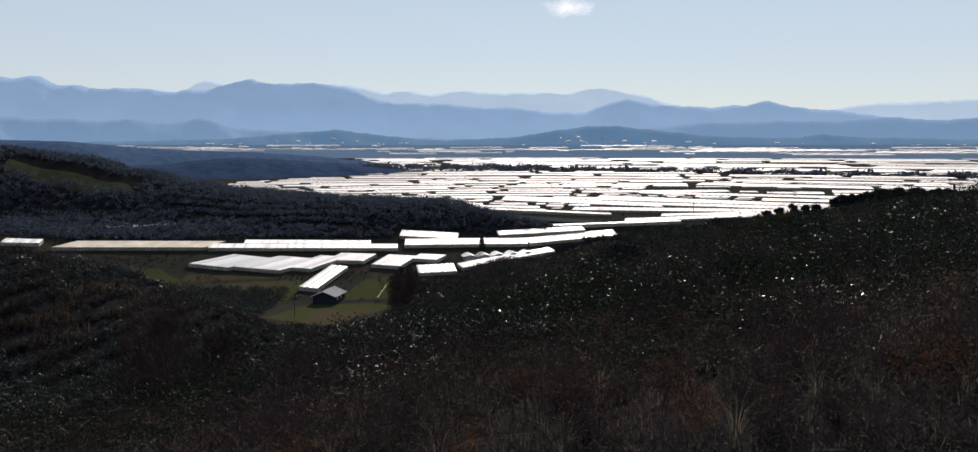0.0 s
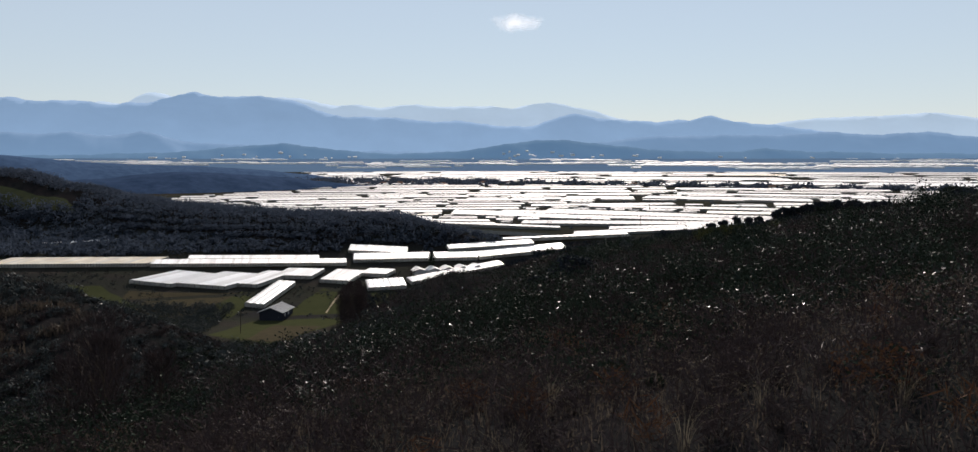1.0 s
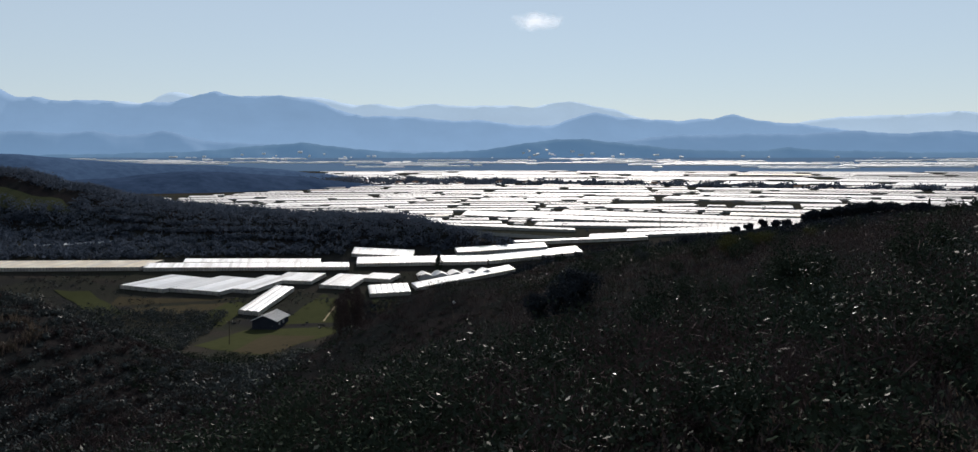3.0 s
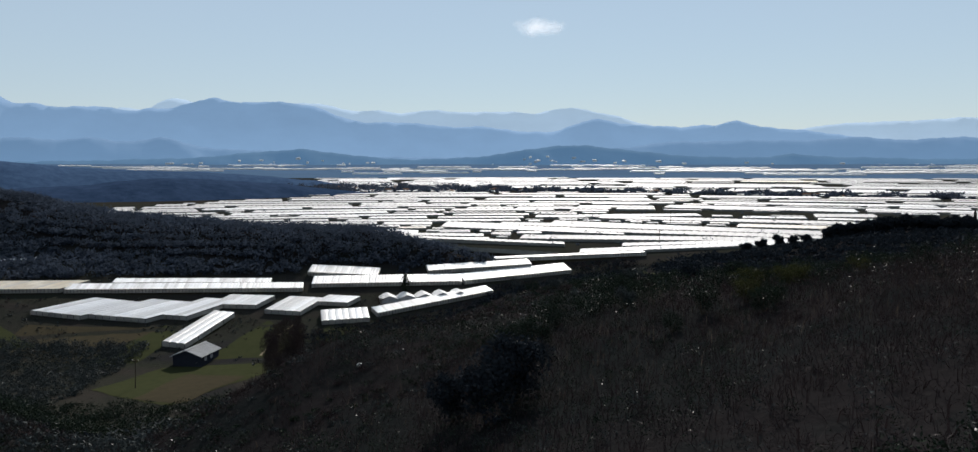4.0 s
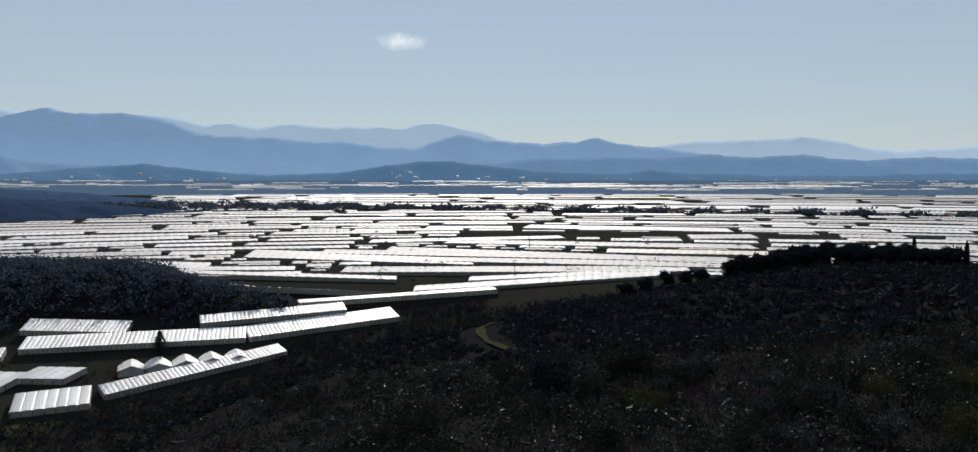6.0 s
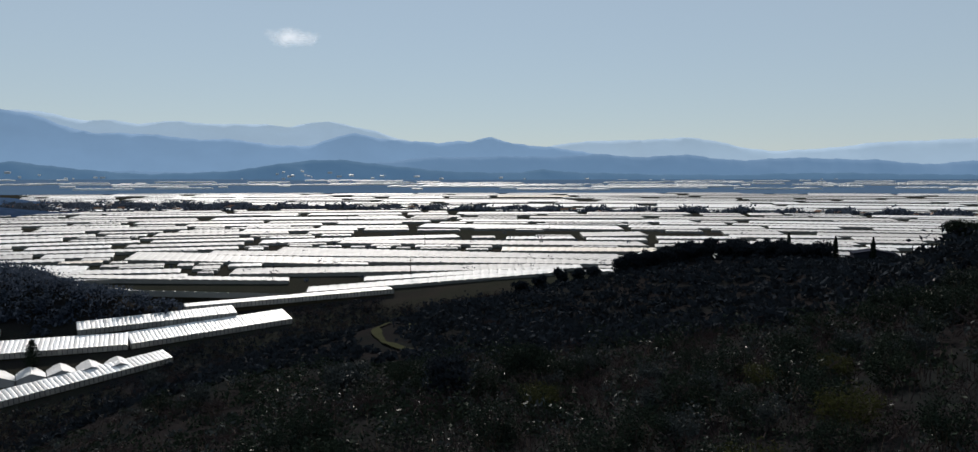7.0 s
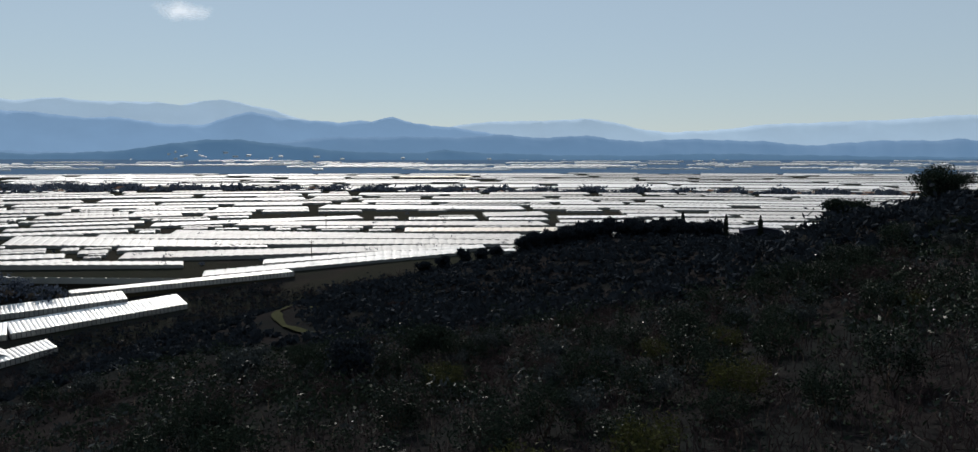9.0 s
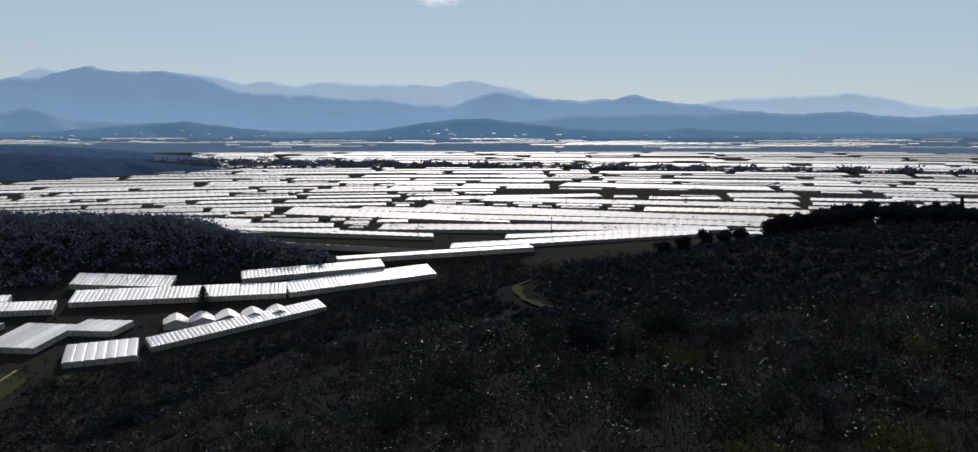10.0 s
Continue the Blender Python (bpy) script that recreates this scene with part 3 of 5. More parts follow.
# the dark barn
def barn(x, y, turn):
    root = tagged(new("barn"), "dark-walled barn with a grey sheet gable roof in a grass field", "barn")
    root.matrix_basis = pose(x, y, ground_at(x, y) - 0.05, 0, 0, turn)
    w, d, e, r = 6.6, 8.6, 2.4, 1.25
    v = [(0, 0, 0), (w, 0, 0), (w, 0, e), (w / 2, 0, e + r), (0, 0, e)]
    v += [(a, b + d, c) for a, b, c in v]
    part("wall", mesh_from("wall", v, [(0, 1, 2, 3, 4), (9, 8, 7, 6, 5), (0, 5, 6, 1), (1, 6, 7, 2), (4, 9, 5, 0)], M_DARKWALL), root)
    for side in (-1, 1):
        x1 = w / 2 + side * (w / 2 + 0.45)
        ze = e - 0.45 * r / (w / 2)
        v = [(x1, -0.45, ze), (w / 2, -0.45, e + r), (w / 2, d + 0.45, e + r), (x1, d + 0.45, ze)]
        v = [(a, b, c + 0.16) for a, b, c in v] + [(a, b, c + 0.05) for a, b, c in v]
        part("roof_sheet", mesh_from("roof_sheet", v, [(0, 1, 2, 3), (7, 6, 5, 4), (0, 4, 5, 1), (1, 5, 6, 2), (2, 6, 7, 3), (3, 7, 4, 0)], M_GREY_ROOF), root, "weathered grey corrugated sheet roof")
        for k in range(17):
            q = -0.4 + k * (d + 0.8) / 16
            v = [(x1, q - 0.05, ze + 0.165), (w / 2, q - 0.05, e + r + 0.165), (w / 2, q + 0.05, e + r + 0.165), (x1, q + 0.05, ze + 0.165)]
            v += [(a, b, c + 0.05) for a, b, c in v]
            part("roof_rib", mesh_from("roof_rib", v, [(4, 5, 6, 7), (0, 1, 5, 4), (2, 3, 7, 6), (1, 2, 6, 5), (3, 0, 4, 7)], M_GREY_ROOF), root)
    part("ridge_cap", box_mesh("ridge_cap", M_GREY_ROOF, w / 2 - 0.25, w / 2 + 0.25, -0.45, d + 0.45, e + r + 0.14, e + r + 0.24), root)
    door = part("door", box_mesh("door", M_DARKWALL, w - 2.4, w - 0.9, -0.05, 0.0, 0, 2.05), root, "dark plank door")
    part("handle", box_mesh("handle", M_POST, w - 1.1, w - 1.02, -0.1, -0.05, 0.95, 1.15), door, "steel handle")
    for k in range(9):
        part("wall_batten", box_mesh("wall_batten", M_DARKWALL, 0.3 + k * 0.42, 0.36 + k * 0.42, -0.04, 0.0, 0.05, e - 0.1), root)
    for q in (1.6, 4.4):
        window = part("window", box_mesh("window", M_GREY_ROOF, w, w + 0.03, q, q + 1.1, 1.1, 1.9), root, "small grey window")
        part("window_frame", box_mesh("window_frame", M_BARK, w, w + 0.06, q - 0.06, q + 1.16, 1.02, 1.1), window)
    return root


barn(-50, 226.3, -9)

# posts and fences round the field
def utility_pole(x, y, h, lean, label):
    root = tagged(new("utility_pole"), label, "pole")
    root.matrix_basis = pose(x, y, ground_at(x, y) - 0.1, 0, lean, 0)
    n = 8
    v = [(0.11 * (1 - 0.35 * k) * math.cos(2 * math.pi * i / n), 0.11 * (1 - 0.35 * k) * math.sin(2 * math.pi * i / n), k * h) for k in (0, 1) for i in range(n)]
    part("shaft", mesh_from("shaft", v, [(i, (i + 1) % n, n + (i + 1) % n, n + i) for i in range(n)] + [tuple(range(n, 2 * n))], M_BARK), root)
    part("crossarm", box_mesh("crossarm", M_BARK, -0.7, 0.7, -0.05, 0.05, h - 0.5, h - 0.38), root)
    for q in (-0.6, 0, 0.6):
        part("insulator", box_mesh("insulator", M_PALE, q - 0.05, q + 0.05, -0.05, 0.05, h - 0.38, h - 0.2), root)
    return root


utility_pole(-50.7, 207.5, 6.0, 2, "dark wooden pole at the edge of the field")
utility_pole(82, 325, 5.5, 0, "thin pole between the greenhouses of the plain")
utility_pole(98, 372, 6, 0, "thin pole between the greenhouses of the plain")


# patches of field: slightly raised sheets that follow the ground
def field_patch(name, corners, mat, label, lift=0.06):
    n = 14
    a, b, c, d = [np.array(p, float) for p in corners]
    P = np.zeros((n + 1, n + 1, 3))
    for i in range(n + 1):
        for j in range(n + 1):
            u, w = i / n, j / n
            p = (a * (1 - u) + b * u) * (1 - w) + (d * (1 - u) + c * u) * w
            p = p + np.array([math.sin(7 * w + i), math.cos(6 * u + j)]) * 0.35
            P[j, i] = (*p, 0)
    z, _ = terrain(P[..., 0], P[..., 1])
    P[..., 2] = z + lift
    return tagged(new(name, grid_mesh(name, P, mat)), label, "field", kind="structure")


field_patch("grass_field", [(-58.9, 206), (-39.6, 193.8), (-26.4, 222.8), (-46.3, 237.6)], M_GRASS, "sunlit green grass field round the barn")
field_patch("grass_field", [(-44.3, 234.1), (-28.5, 225.2), (-27.1, 253.3), (-37.2, 259.5)], M_GRASS, "green strip of grass behind the barn")
field_patch("grass_field", [(-69.7, 225.9), (-59.2, 226.4), (-54, 253.4), (-62.1, 254.4)], M_GRASS, "dull green meadow beside the long greenhouse", 0.05)
field_patch("grass_field", [(-23.1, 243.5), (-15.8, 242.7), (-13.5, 256.2), (-20.8, 256.1)], M_GRASS, "small green strip in front of a greenhouse")
field_patch("grass_field", [(-190, 316.3), (-133.5, 315.4), (-146.1, 325.3), (-193.9, 327.7)], M_DULLGRASS, "green grass terrace among olive trees on the hill", 0.1)
field_patch("grass_field", [(-113.1, 251), (-103.8, 252.2), (-84.5, 236.5), (-92, 234)], M_GRASS, "green meadow behind the near knoll", 0.15)
field_patch("tilled_field", [(-48.1, 198.7), (-37.5, 195.5), (-31.6, 215.8), (-44.3, 218.4)], M_SOIL, "brown tilled strip in the grass field", 0.11)
field_patch("tilled_field", [(-91.9, 234), (-71.8, 225.8), (-62.2, 252.9), (-94.4, 250.4)], M_SOIL, "dark bare soil in front of the greenhouses", 0.05)


# cypress, bare tree, the row of round trees: trunk, limbs and crowns of many leaves
def leaf_cloud(cen, rad3, n, size, seed, shell=0.45):
    """Leaves as small quads in an ellipsoid shell round cen."""
    g = np.random.default_rng(seed)
    d = g.normal(size=(n, 3))
    d /= np.linalg.norm(d, axis=1)[:, None]
    rr = shell + (1 - shell) * g.random(n) ** 0.6
    lump = 1 + 0.22 * np.sin(3.1 * d[:, 0] + seed) * np.cos(2.7 * d[:, 1] + 2 * seed) + 0.15 * np.sin(6 * d[:, 2] + seed)
    p = np.array(cen) + d * (rr * lump)[:, None] * np.array(rad3)
    return leaves_at(p, size, g)


def leaves_at(p, size, g, out=None):
    """Pointed leaves at points, lying any way or, given the ways out of their crowns, facing outwards."""
    n = len(p)
    a = g.normal(size=(n, 3))
    if out is not None:
        a = np.cross(out + 0.35 * g.normal(size=(n, 3)), a)
    a /= np.linalg.norm(a, axis=1)[:, None]
    b = np.cross(a, g.normal(size=(n, 3)) if out is None else out)
    b /= np.linalg.norm(b, axis=1)[:, None]
    s = (np.asarray(size) * (0.6 + 0.8 * g.random(n)))[:, None]
    a, b = a * s, b * s * 0.5
    return np.stack([p - a, p + b * 0.9, p + a, p - b * 0.9], 1)


def tube(p0, p1, r0, r1, n=6):
    p0, p1 = Vector(p0), Vector(p1)
    q = (p1 - p0).to_track_quat("Z", "Y")
    v = []
    for p, r in ((p0, r0), (p1, r1)):
        v += [tuple(p + q @ Vector((r * math.cos(2 * math.pi * i / n), r * math.sin(2 * math.pi * i / n), 0))) for i in range(n)]
    return v, [(i, (i + 1) % n, n + (i + 1) % n, n + i) for i in range(n)]


def branches(h, r, count, seed, up=0.55, reach=0.55):
    """A tapered trunk with limbs that fork, as one mesh."""
    g = random.Random(seed)
    vs, fs = [], []

    def add(a, b, r0, r1):
        v, f = tube(a, b, r0, r1)
        k = len(vs)
        vs.extend(v)
        fs.extend([tuple(i + k for i in q) for q in f])

    top = Vector((g.uniform(-0.1, 0.1) * h, g.uniform(-0.1, 0.1) * h, h * 0.55))
    add((0, 0, -0.2), top, r, r * 0.55)
    tips = []
    for i in range(count):
        ang = 2 * math.pi * i / count + g.uniform(-0.4, 0.4)
        s = top * g.uniform(0.55, 1.0)
        e = s + Vector((math.cos(ang) * reach * h * g.uniform(0.5, 1), math.sin(ang) * reach * h * g.uniform(0.5, 1), h * up * g.uniform(0.5, 1)))
        m = (s + e) / 2 + Vector((g.uniform(-0.05, 0.05), g.uniform(-0.05, 0.05), 0.04)) * h
        add(s, m, r * 0.4, r * 0.26)
        add(m, e, r * 0.26, r * 0.1)
        tips.append(e)
        for _ in range(3):
            e2 = m + (e - m) * g.uniform(0.2, 0.9) + Vector((g.uniform(-1, 1), g.uniform(-1, 1), g.uniform(0.2, 1))) * h * 0.16
            add(m + (e - m) * 0.3, e2, r * 0.14, r * 0.04)
            tips.append(e2)
    return vs, fs, tips


def tree(name, x, y, h, wide, mat, label, seed, leaves=900, size=0.16, group="", category="tree", full=0):
    root = tagged(new(name), label, category, group)
    root.matrix_basis = pose(x, y, ground_at(x, y) - 0.05, 0, 0, (seed * 57) % 360)
    vs, fs, tips = branches(h, 0.035 * h + 0.03, 6, seed, 0.4, wide / h * 0.5)
    part("trunk", mesh_from("trunk", vs, fs, M_BARK, True), root)
    if leaves:
        n = leaves // (len(tips) + full) + 1
        co = [leaf_cloud(t, (wide * 0.26, wide * 0.26, h * 0.17), n, size, seed * 31 + i, 0.1) for i, t in enumerate(tips)]
        g = random.Random(seed)
        for i in range(full):
            u, q = g.uniform(0, 6.28), g.uniform(0.1, 0.36)
            co.append(leaf_cloud((math.cos(u) * q * wide, math.sin(u) * q * wide, h * g.uniform(0.18, 0.85)), (wide * 0.24, wide * 0.24, h * 0.2), n, size, seed * 77 + i, 0.1))
        part("crown", quads_mesh("crown", np.concatenate(co), mat), root)
    return root


def cypress(x, y, h, w, label, seed):
    root = tagged(new("cypress"), label, "tree")
    root.matrix_basis = pose(x, y, ground_at(x, y) - 0.05)
    v, f = tube((0, 0, -0.1), (0, 0, h * 0.6), 0.16, 0.06)
    part("trunk", mesh_from("trunk", v, f, M_BARK), root)
    co = np.concatenate([leaf_cloud((0, 0, h * (0.1 + 0.085 * k)), (w / 2 * s, w / 2 * s, h * 0.1), 260, 0.14, seed + k, 0.2) for k, s in enumerate((0.7, 0.95, 1, 1, 1, 0.95, 0.85, 0.7, 0.5, 0.3))])
    part("crown", quads_mesh("crown", co, M_LEAF), root)
    return root


cypress(-2.6, 280.6, 5.8, 3.0, "dark narrow cypress beside the pitched greenhouses", 3)
tree("bare_tree", -9, 268.9, 3.6, 3.2, M_DRY, "bare grey tree in front of the pitched greenhouses", 4, leaves=240, size=0.09)
for i, (tx, ty) in enumerate(((84.5, 246.6), (88.6, 247.2), (93.0, 247.4), (97.0, 248.2), (100.8, 249.2))):
    tree("round_tree", tx, ty, 2.5 + 0.2 * (i % 3), 2.6, M_FARSCRUB, "small dark round tree in a row on the hill crest", 11 + i, 3000, 0.17, "row of round trees on the crest", full=26)

# ---- greenhouses of the plain ----
def block_sheet(w, length, bays, eave, rise, shear):
    """A multi-bay greenhouse seen from afar as one closed shell, its ends cut askew along the lanes."""
    a = np.linspace(0, math.pi, 4)
    bw = w / bays
    xs, zs = [], []
    for i in range(bays):
        for t in a[:-1] if i < bays - 1 else a:
            xs.append(i * bw + bw / 2 - bw / 2 * math.cos(t))
            zs.append(math.sin(t))
    xs, zs = np.array(xs), np.array(zs)
    n = len(xs)
    ny = 4
    rows = [np.stack([xs, np.zeros(n), np.full(n, -0.6)], -1)]
    for j in range(ny + 1):
        q = j / ny * length
        sag = 0.2 * (j % 2)
        rows.append(np.stack([xs + shear * q, np.full(n, q), eave + rise * (1 - sag) * zs - 0.05 * (j % 2)], -1))
    rows.append(np.stack([xs + shear * length, np.full(n, length), np.full(n, -0.6)], -1))
    return np.array(rows)


DROPS = (EYE0 - np.interp(np.arange(280, 3000.0), FLOOR_R, FLOOR_Z)) / np.arange(280, 3000.0) * 1300


def plain_distance(drop):
    """How far off the floor lies under a sight line that falls by drop in 1300."""
    return np.interp(-np.asarray(drop, float), -DROPS, np.arange(280, 3000.0))


def belt_mid(deg):
    return np.interp(deg, (-20, -13, 1, 10, 24, 45), (37, 33, 36, 38, 42, 43))


def belt_half(deg):
    return np.interp(deg, (-20, -13, -5, 3, 10, 24, 45), (6, 6, 4.6, 3.0, 1.8, 1.2, 1.0))


# the long rows nearest to the hills: bearing and drop of the near left and right corners, depth as drop
ROWS = [
    (0.8, 122.8, 9.3, 122.4, 9.3), (9.5, 120.5, 21.5, 103.8, 4.6), (12.0, 111.2, 22.4, 99.9, 3.6), (5.8, 103.1, 21.8, 100.9, 5.2), (0.8, 87.8, 12.1, 96.6, 7.4),
    (-0.6, 105.5, 4.0, 104.5, 3.5), (-0.6, 113.8, 2.4, 115.5, 3.5), (-2.1, 102.4, 8.6, 110.1, 4.1), (-4.9, 93.5, -0.5, 98.2, 5.4), (-2.8, 98.7, 3.6, 100.4, 3.5),
    (4.3, 85.0, 24.5, 91.3, 4.2), (10.3, 75.4, 26.0, 78.4, 3.4), (7.5, 83.2, 25.0, 93.3, 4.6), (6.5, 74.9, 16.6, 70.6, 2.8), (14.2, 60.6, 25.4, 63.0, 3.5), (23.0, 70.0, 26.4, 68.6, 3.8),
    (9.3, 92.7, 24.5, 96.6, 4.6), (17.3, 62.6, 24.9, 61.1, 2.3),
]
PALE_ROWS = (3, 10, 11, 12, 16, 15)
plain_rng = np.random.default_rng(33)
plain_blocks = [(*row, 1 if i in PALE_ROWS else 0) for i, row in enumerate(ROWS)]


hill_d, hill_b = np.meshgrid(plain_distance(np.arange(52, 130, 0.25)), np.radians(np.arange(-30, 60, 0.25)), indexing="ij")
HILLY = terrain(hill_d * np.sin(hill_b), hill_d * np.cos(hill_b))[1] > 0.02


def open_land(deg, drop):
    """Whether fields, trees or hills keep that spot free of greenhouses."""
    if drop > 104 and deg > -4 or any(a - 0.3 < deg < b + 0.3 and -0.7 < v + (w - v) * (deg - a) / (b - a) - drop < c + 0.7 for a, v, b, w, c in ROWS):
        return True
    if 11 < deg < 30 and 64.5 < drop < 68.5:
        return True
    if abs(drop - float(belt_mid(deg))) < float(belt_half(deg)):
        return True
    if drop > 52 and HILLY[min(len(HILLY) - 1, max(0, round((drop - 52) * 4))), min(359, max(0, round((deg + 30) * 4)))]:
        return True
    return drop < np.interp(deg, (-24, -19, -13.5, -9, -6, -5, 2), (62, 57, 50, 46.5, 32, 18, 17)) and not (-9.5 < deg < -4 and 18.5 < drop < 28)


drop, k = 121.0, 0
while drop > 17.5:
    near = drop / 121.0
    thick = plain_rng.uniform(1.3, 2.6) * np.interp(drop, (20, 40), (0.6, 1)) + 2.4 * near * plain_rng.random()
    lane = plain_rng.choice([0.7, 1.0, 1.5, 2.6], p=[0.45, 0.35, 0.15, 0.05]) * np.interp(drop, (20, 40, 121), (0.4, 0.8, 0.7))
    k += 1
    slope = (1.5 * math.sin(k * 0.7) - 1.0) * near / 10
    deg = -27 + plain_rng.uniform(0, 5)
    while deg < 57:
        wide = plain_rng.uniform(2.5, 15) * (0.7 + 0.5 * (1 - near))
        end = deg + wide
        mid = drop + plain_rng.uniform(-0.5, 0.5)
        field = math.sin(deg * 0.31 + k * 1.9) * math.cos(drop * 0.13 + 0.5 * math.sin(deg * 0.2 + k))
        tone = 1 if plain_rng.random() < 0.5 else 2 if plain_rng.random() < 0.06 else 0
        deep = thick * plain_rng.uniform(0.75, 1.1)
        if field < 0.8 and plain_rng.random() < 0.97:
            free = [not any(open_land(q, mid + slope * (q - deg) - e * deep) for e in (0, 0.5, 1)) for q in np.arange(deg, end, 0.6)]
            first = None
            for c, ok in enumerate(free + [False]):       # the stretches of the row that stand on free land
                if ok and first is None:
                    first = c
                if not ok and first is not None:
                    if c - first > 2:
                        a, b = deg + 0.6 * first, min(end, deg + 0.6 * (c - 1))
                        plain_blocks.append((a, mid + slope * (a - deg), b, mid + slope * (b - deg), deep, tone))
                    first = None
        deg = end + plain_rng.choice([0.1, 0.25, 0.9, 2.6], p=[0.5, 0.28, 0.15, 0.07])
    drop -= thick + lane
plain_blocks.append((-10.9, 45.0, -7.4, 44.0, 3.4, 0))


def built_on(deg, drop):
    return any(a - 0.15 < deg < b + 0.15 and -0.32 < v + (w - v) * (deg - a) / (b - a) - drop < c + 0.32 for a, v, b, w, c, _ in plain_blocks)


# lower and narrower houses crowded into what is left between the rows
for drop in np.arange(103, 18, -0.4):
    deg = -20 + plain_rng.uniform(0, 2)
    while deg < 50:
        deep = plain_rng.uniform(0.75, 1.9) * np.interp(drop, (20, 50, 100), (0.6, 0.9, 1.4))
        first, end = deg, deg + plain_rng.uniform(2, 12)
        while deg < end and not any(open_land(deg, drop - q * deep) or built_on(deg, drop - q * deep) for q in (0, 0.5, 1)):
            deg += 0.4
        if deg - first > 1.2 and plain_rng.random() < np.interp(deg, (-4, 1), (1, 0.6)):
            plain_blocks.append((first, drop, deg - 0.5, drop + plain_rng.uniform(-0.15, 0.15), deep, 1 if plain_rng.random() < 0.6 else 0))
        deg += 0.5
# short houses scattered among the trees of the belt
for i in range(135):
    deg = plain_rng.uniform(-7, 3) if i < 110 else plain_rng.uniform(3, 45)
    mid = float(belt_mid(deg) + plain_rng.uniform(-1, 1) * belt_half(deg)) if i > 80 else plain_rng.uniform(19, 42)
    plain_blocks.append((deg, mid, deg + plain_rng.uniform(0.3, 1.8), mid, plain_rng.uniform(0.6, 1.3), 0))
FILMS = ((M_FILM, "long low white film greenhouse glinting on the plain"), (M_FILM_GREY, "long low dusty grey film greenhouse on the plain"), (M_FILM_TAN, "yellowed long low film greenhouse on the plain"))
far_off = float(plain_distance(sorted((v0 for _, v0, *_ in plain_blocks), reverse=True)[285]))
crowd = []
for b0, v0, b1, v1, thick, tone in plain_blocks:
    d0, d1, df = float(plain_distance(v0)), float(plain_distance(v1)), float(plain_distance(v0 - thick))
    b0, b1 = radians(b0), radians(b1)
    x0, y0, xe, ye = d0 * math.sin(b0), d0 * math.cos(b0), d1 * math.sin(b1), d1 * math.cos(b1)
    w, t = math.hypot(xe - x0, ye - y0), math.atan2(ye - y0, xe - x0)
    length = (df - d0) * 0.97
    xm, ym = (x0 + xe) / 2, (y0 + ye) / 2
    lean = math.atan2(xm, ym) + t            # the bays run away from the hills, askew to the front
    z0, ze = ground_at(x0, y0), ground_at(xe, ye)
    z1 = ground_at(x0 - math.sin(t) * length, y0 + math.cos(t) * length)
    far = min(1.0, d0 / 1500)
    P = block_sheet(w, length, max(3, min(110, int(w / (1.5 + 4.5 * far)))), 0.55 + 0.7 * far, 0.09 + 0.2 * far, max(-0.8, min(0.8, math.tan(lean))) * 0.8)
    film, text = FILMS[tone]
    m = Matrix.Translation((x0, y0, z0 + 0.1)) @ pose(0, 0, 0, 0, 0, math.degrees(t)) @ pose(0, 0, 0, math.degrees(math.atan2(z1 - z0, length)), -math.degrees(math.atan2(ze - z0, w)), 0)
    if d0 > far_off:                         # too small to tell one from the next
        q = np.array([m @ Vector(v) for v in P.reshape(-1, 3)])
        crowd.append((q.reshape(P.shape), tone))
        continue
    if d0 > 480:                             # too far off to tell walls from roof but by their painted shade
        me = grid_mesh("plain_greenhouse", P, film, smooth=False)
        me.materials.append(M_END_SHADE)
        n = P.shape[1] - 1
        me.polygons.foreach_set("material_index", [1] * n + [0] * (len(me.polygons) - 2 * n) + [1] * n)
        root = tagged(new("plain_greenhouse", me), text, "greenhouse", "film greenhouses of the plain")
        root.matrix_basis = m
        continue
    root = tagged(new("plain_greenhouse"), text, "greenhouse", "film greenhouses of the plain")
    root.matrix_basis = m
    part("roof", grid_mesh("roof", P[1:-1], film, smooth=False), root)
    part("end_wall", grid_mesh("end_wall", P[:2], M_END_SHADE, smooth=False), root)
    part("end_wall", grid_mesh("end_wall", P[-2:], M_END_SHADE, smooth=False), root)
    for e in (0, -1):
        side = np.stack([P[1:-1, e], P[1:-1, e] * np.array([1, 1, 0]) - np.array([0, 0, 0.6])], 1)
        part("side_wall", grid_mesh("side_wall", side, M_END_SHADE, smooth=False), root)
vs, fs, tones = [], [], []
for P, tone in crowd:
    ny, nx = P.shape[:2]
    k = len(vs)
    vs += P.reshape(-1, 3).tolist()
    for r in range(ny - 1):
        fs += [(k + r * nx + c, k + r * nx + c + 1, k + r * nx + nx + c + 1, k + r * nx + nx + c) for c in range(nx - 1)]
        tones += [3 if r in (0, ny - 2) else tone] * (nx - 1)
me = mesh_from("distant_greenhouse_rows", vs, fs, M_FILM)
for mat in (M_FILM_GREY, M_FILM_TAN, M_END_SHADE):
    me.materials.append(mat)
me.polygons.foreach_set("material_index", tones)
tagged(new("distant_greenhouse_rows", me), "crowded white and grey greenhouse roofs far out on the plain", "greenhouses", kind="stuff")


# the end of the plain, rising gently to the far hills
def far_rise(d):
    return 19.25 + (d - 1700) / 900 * 27


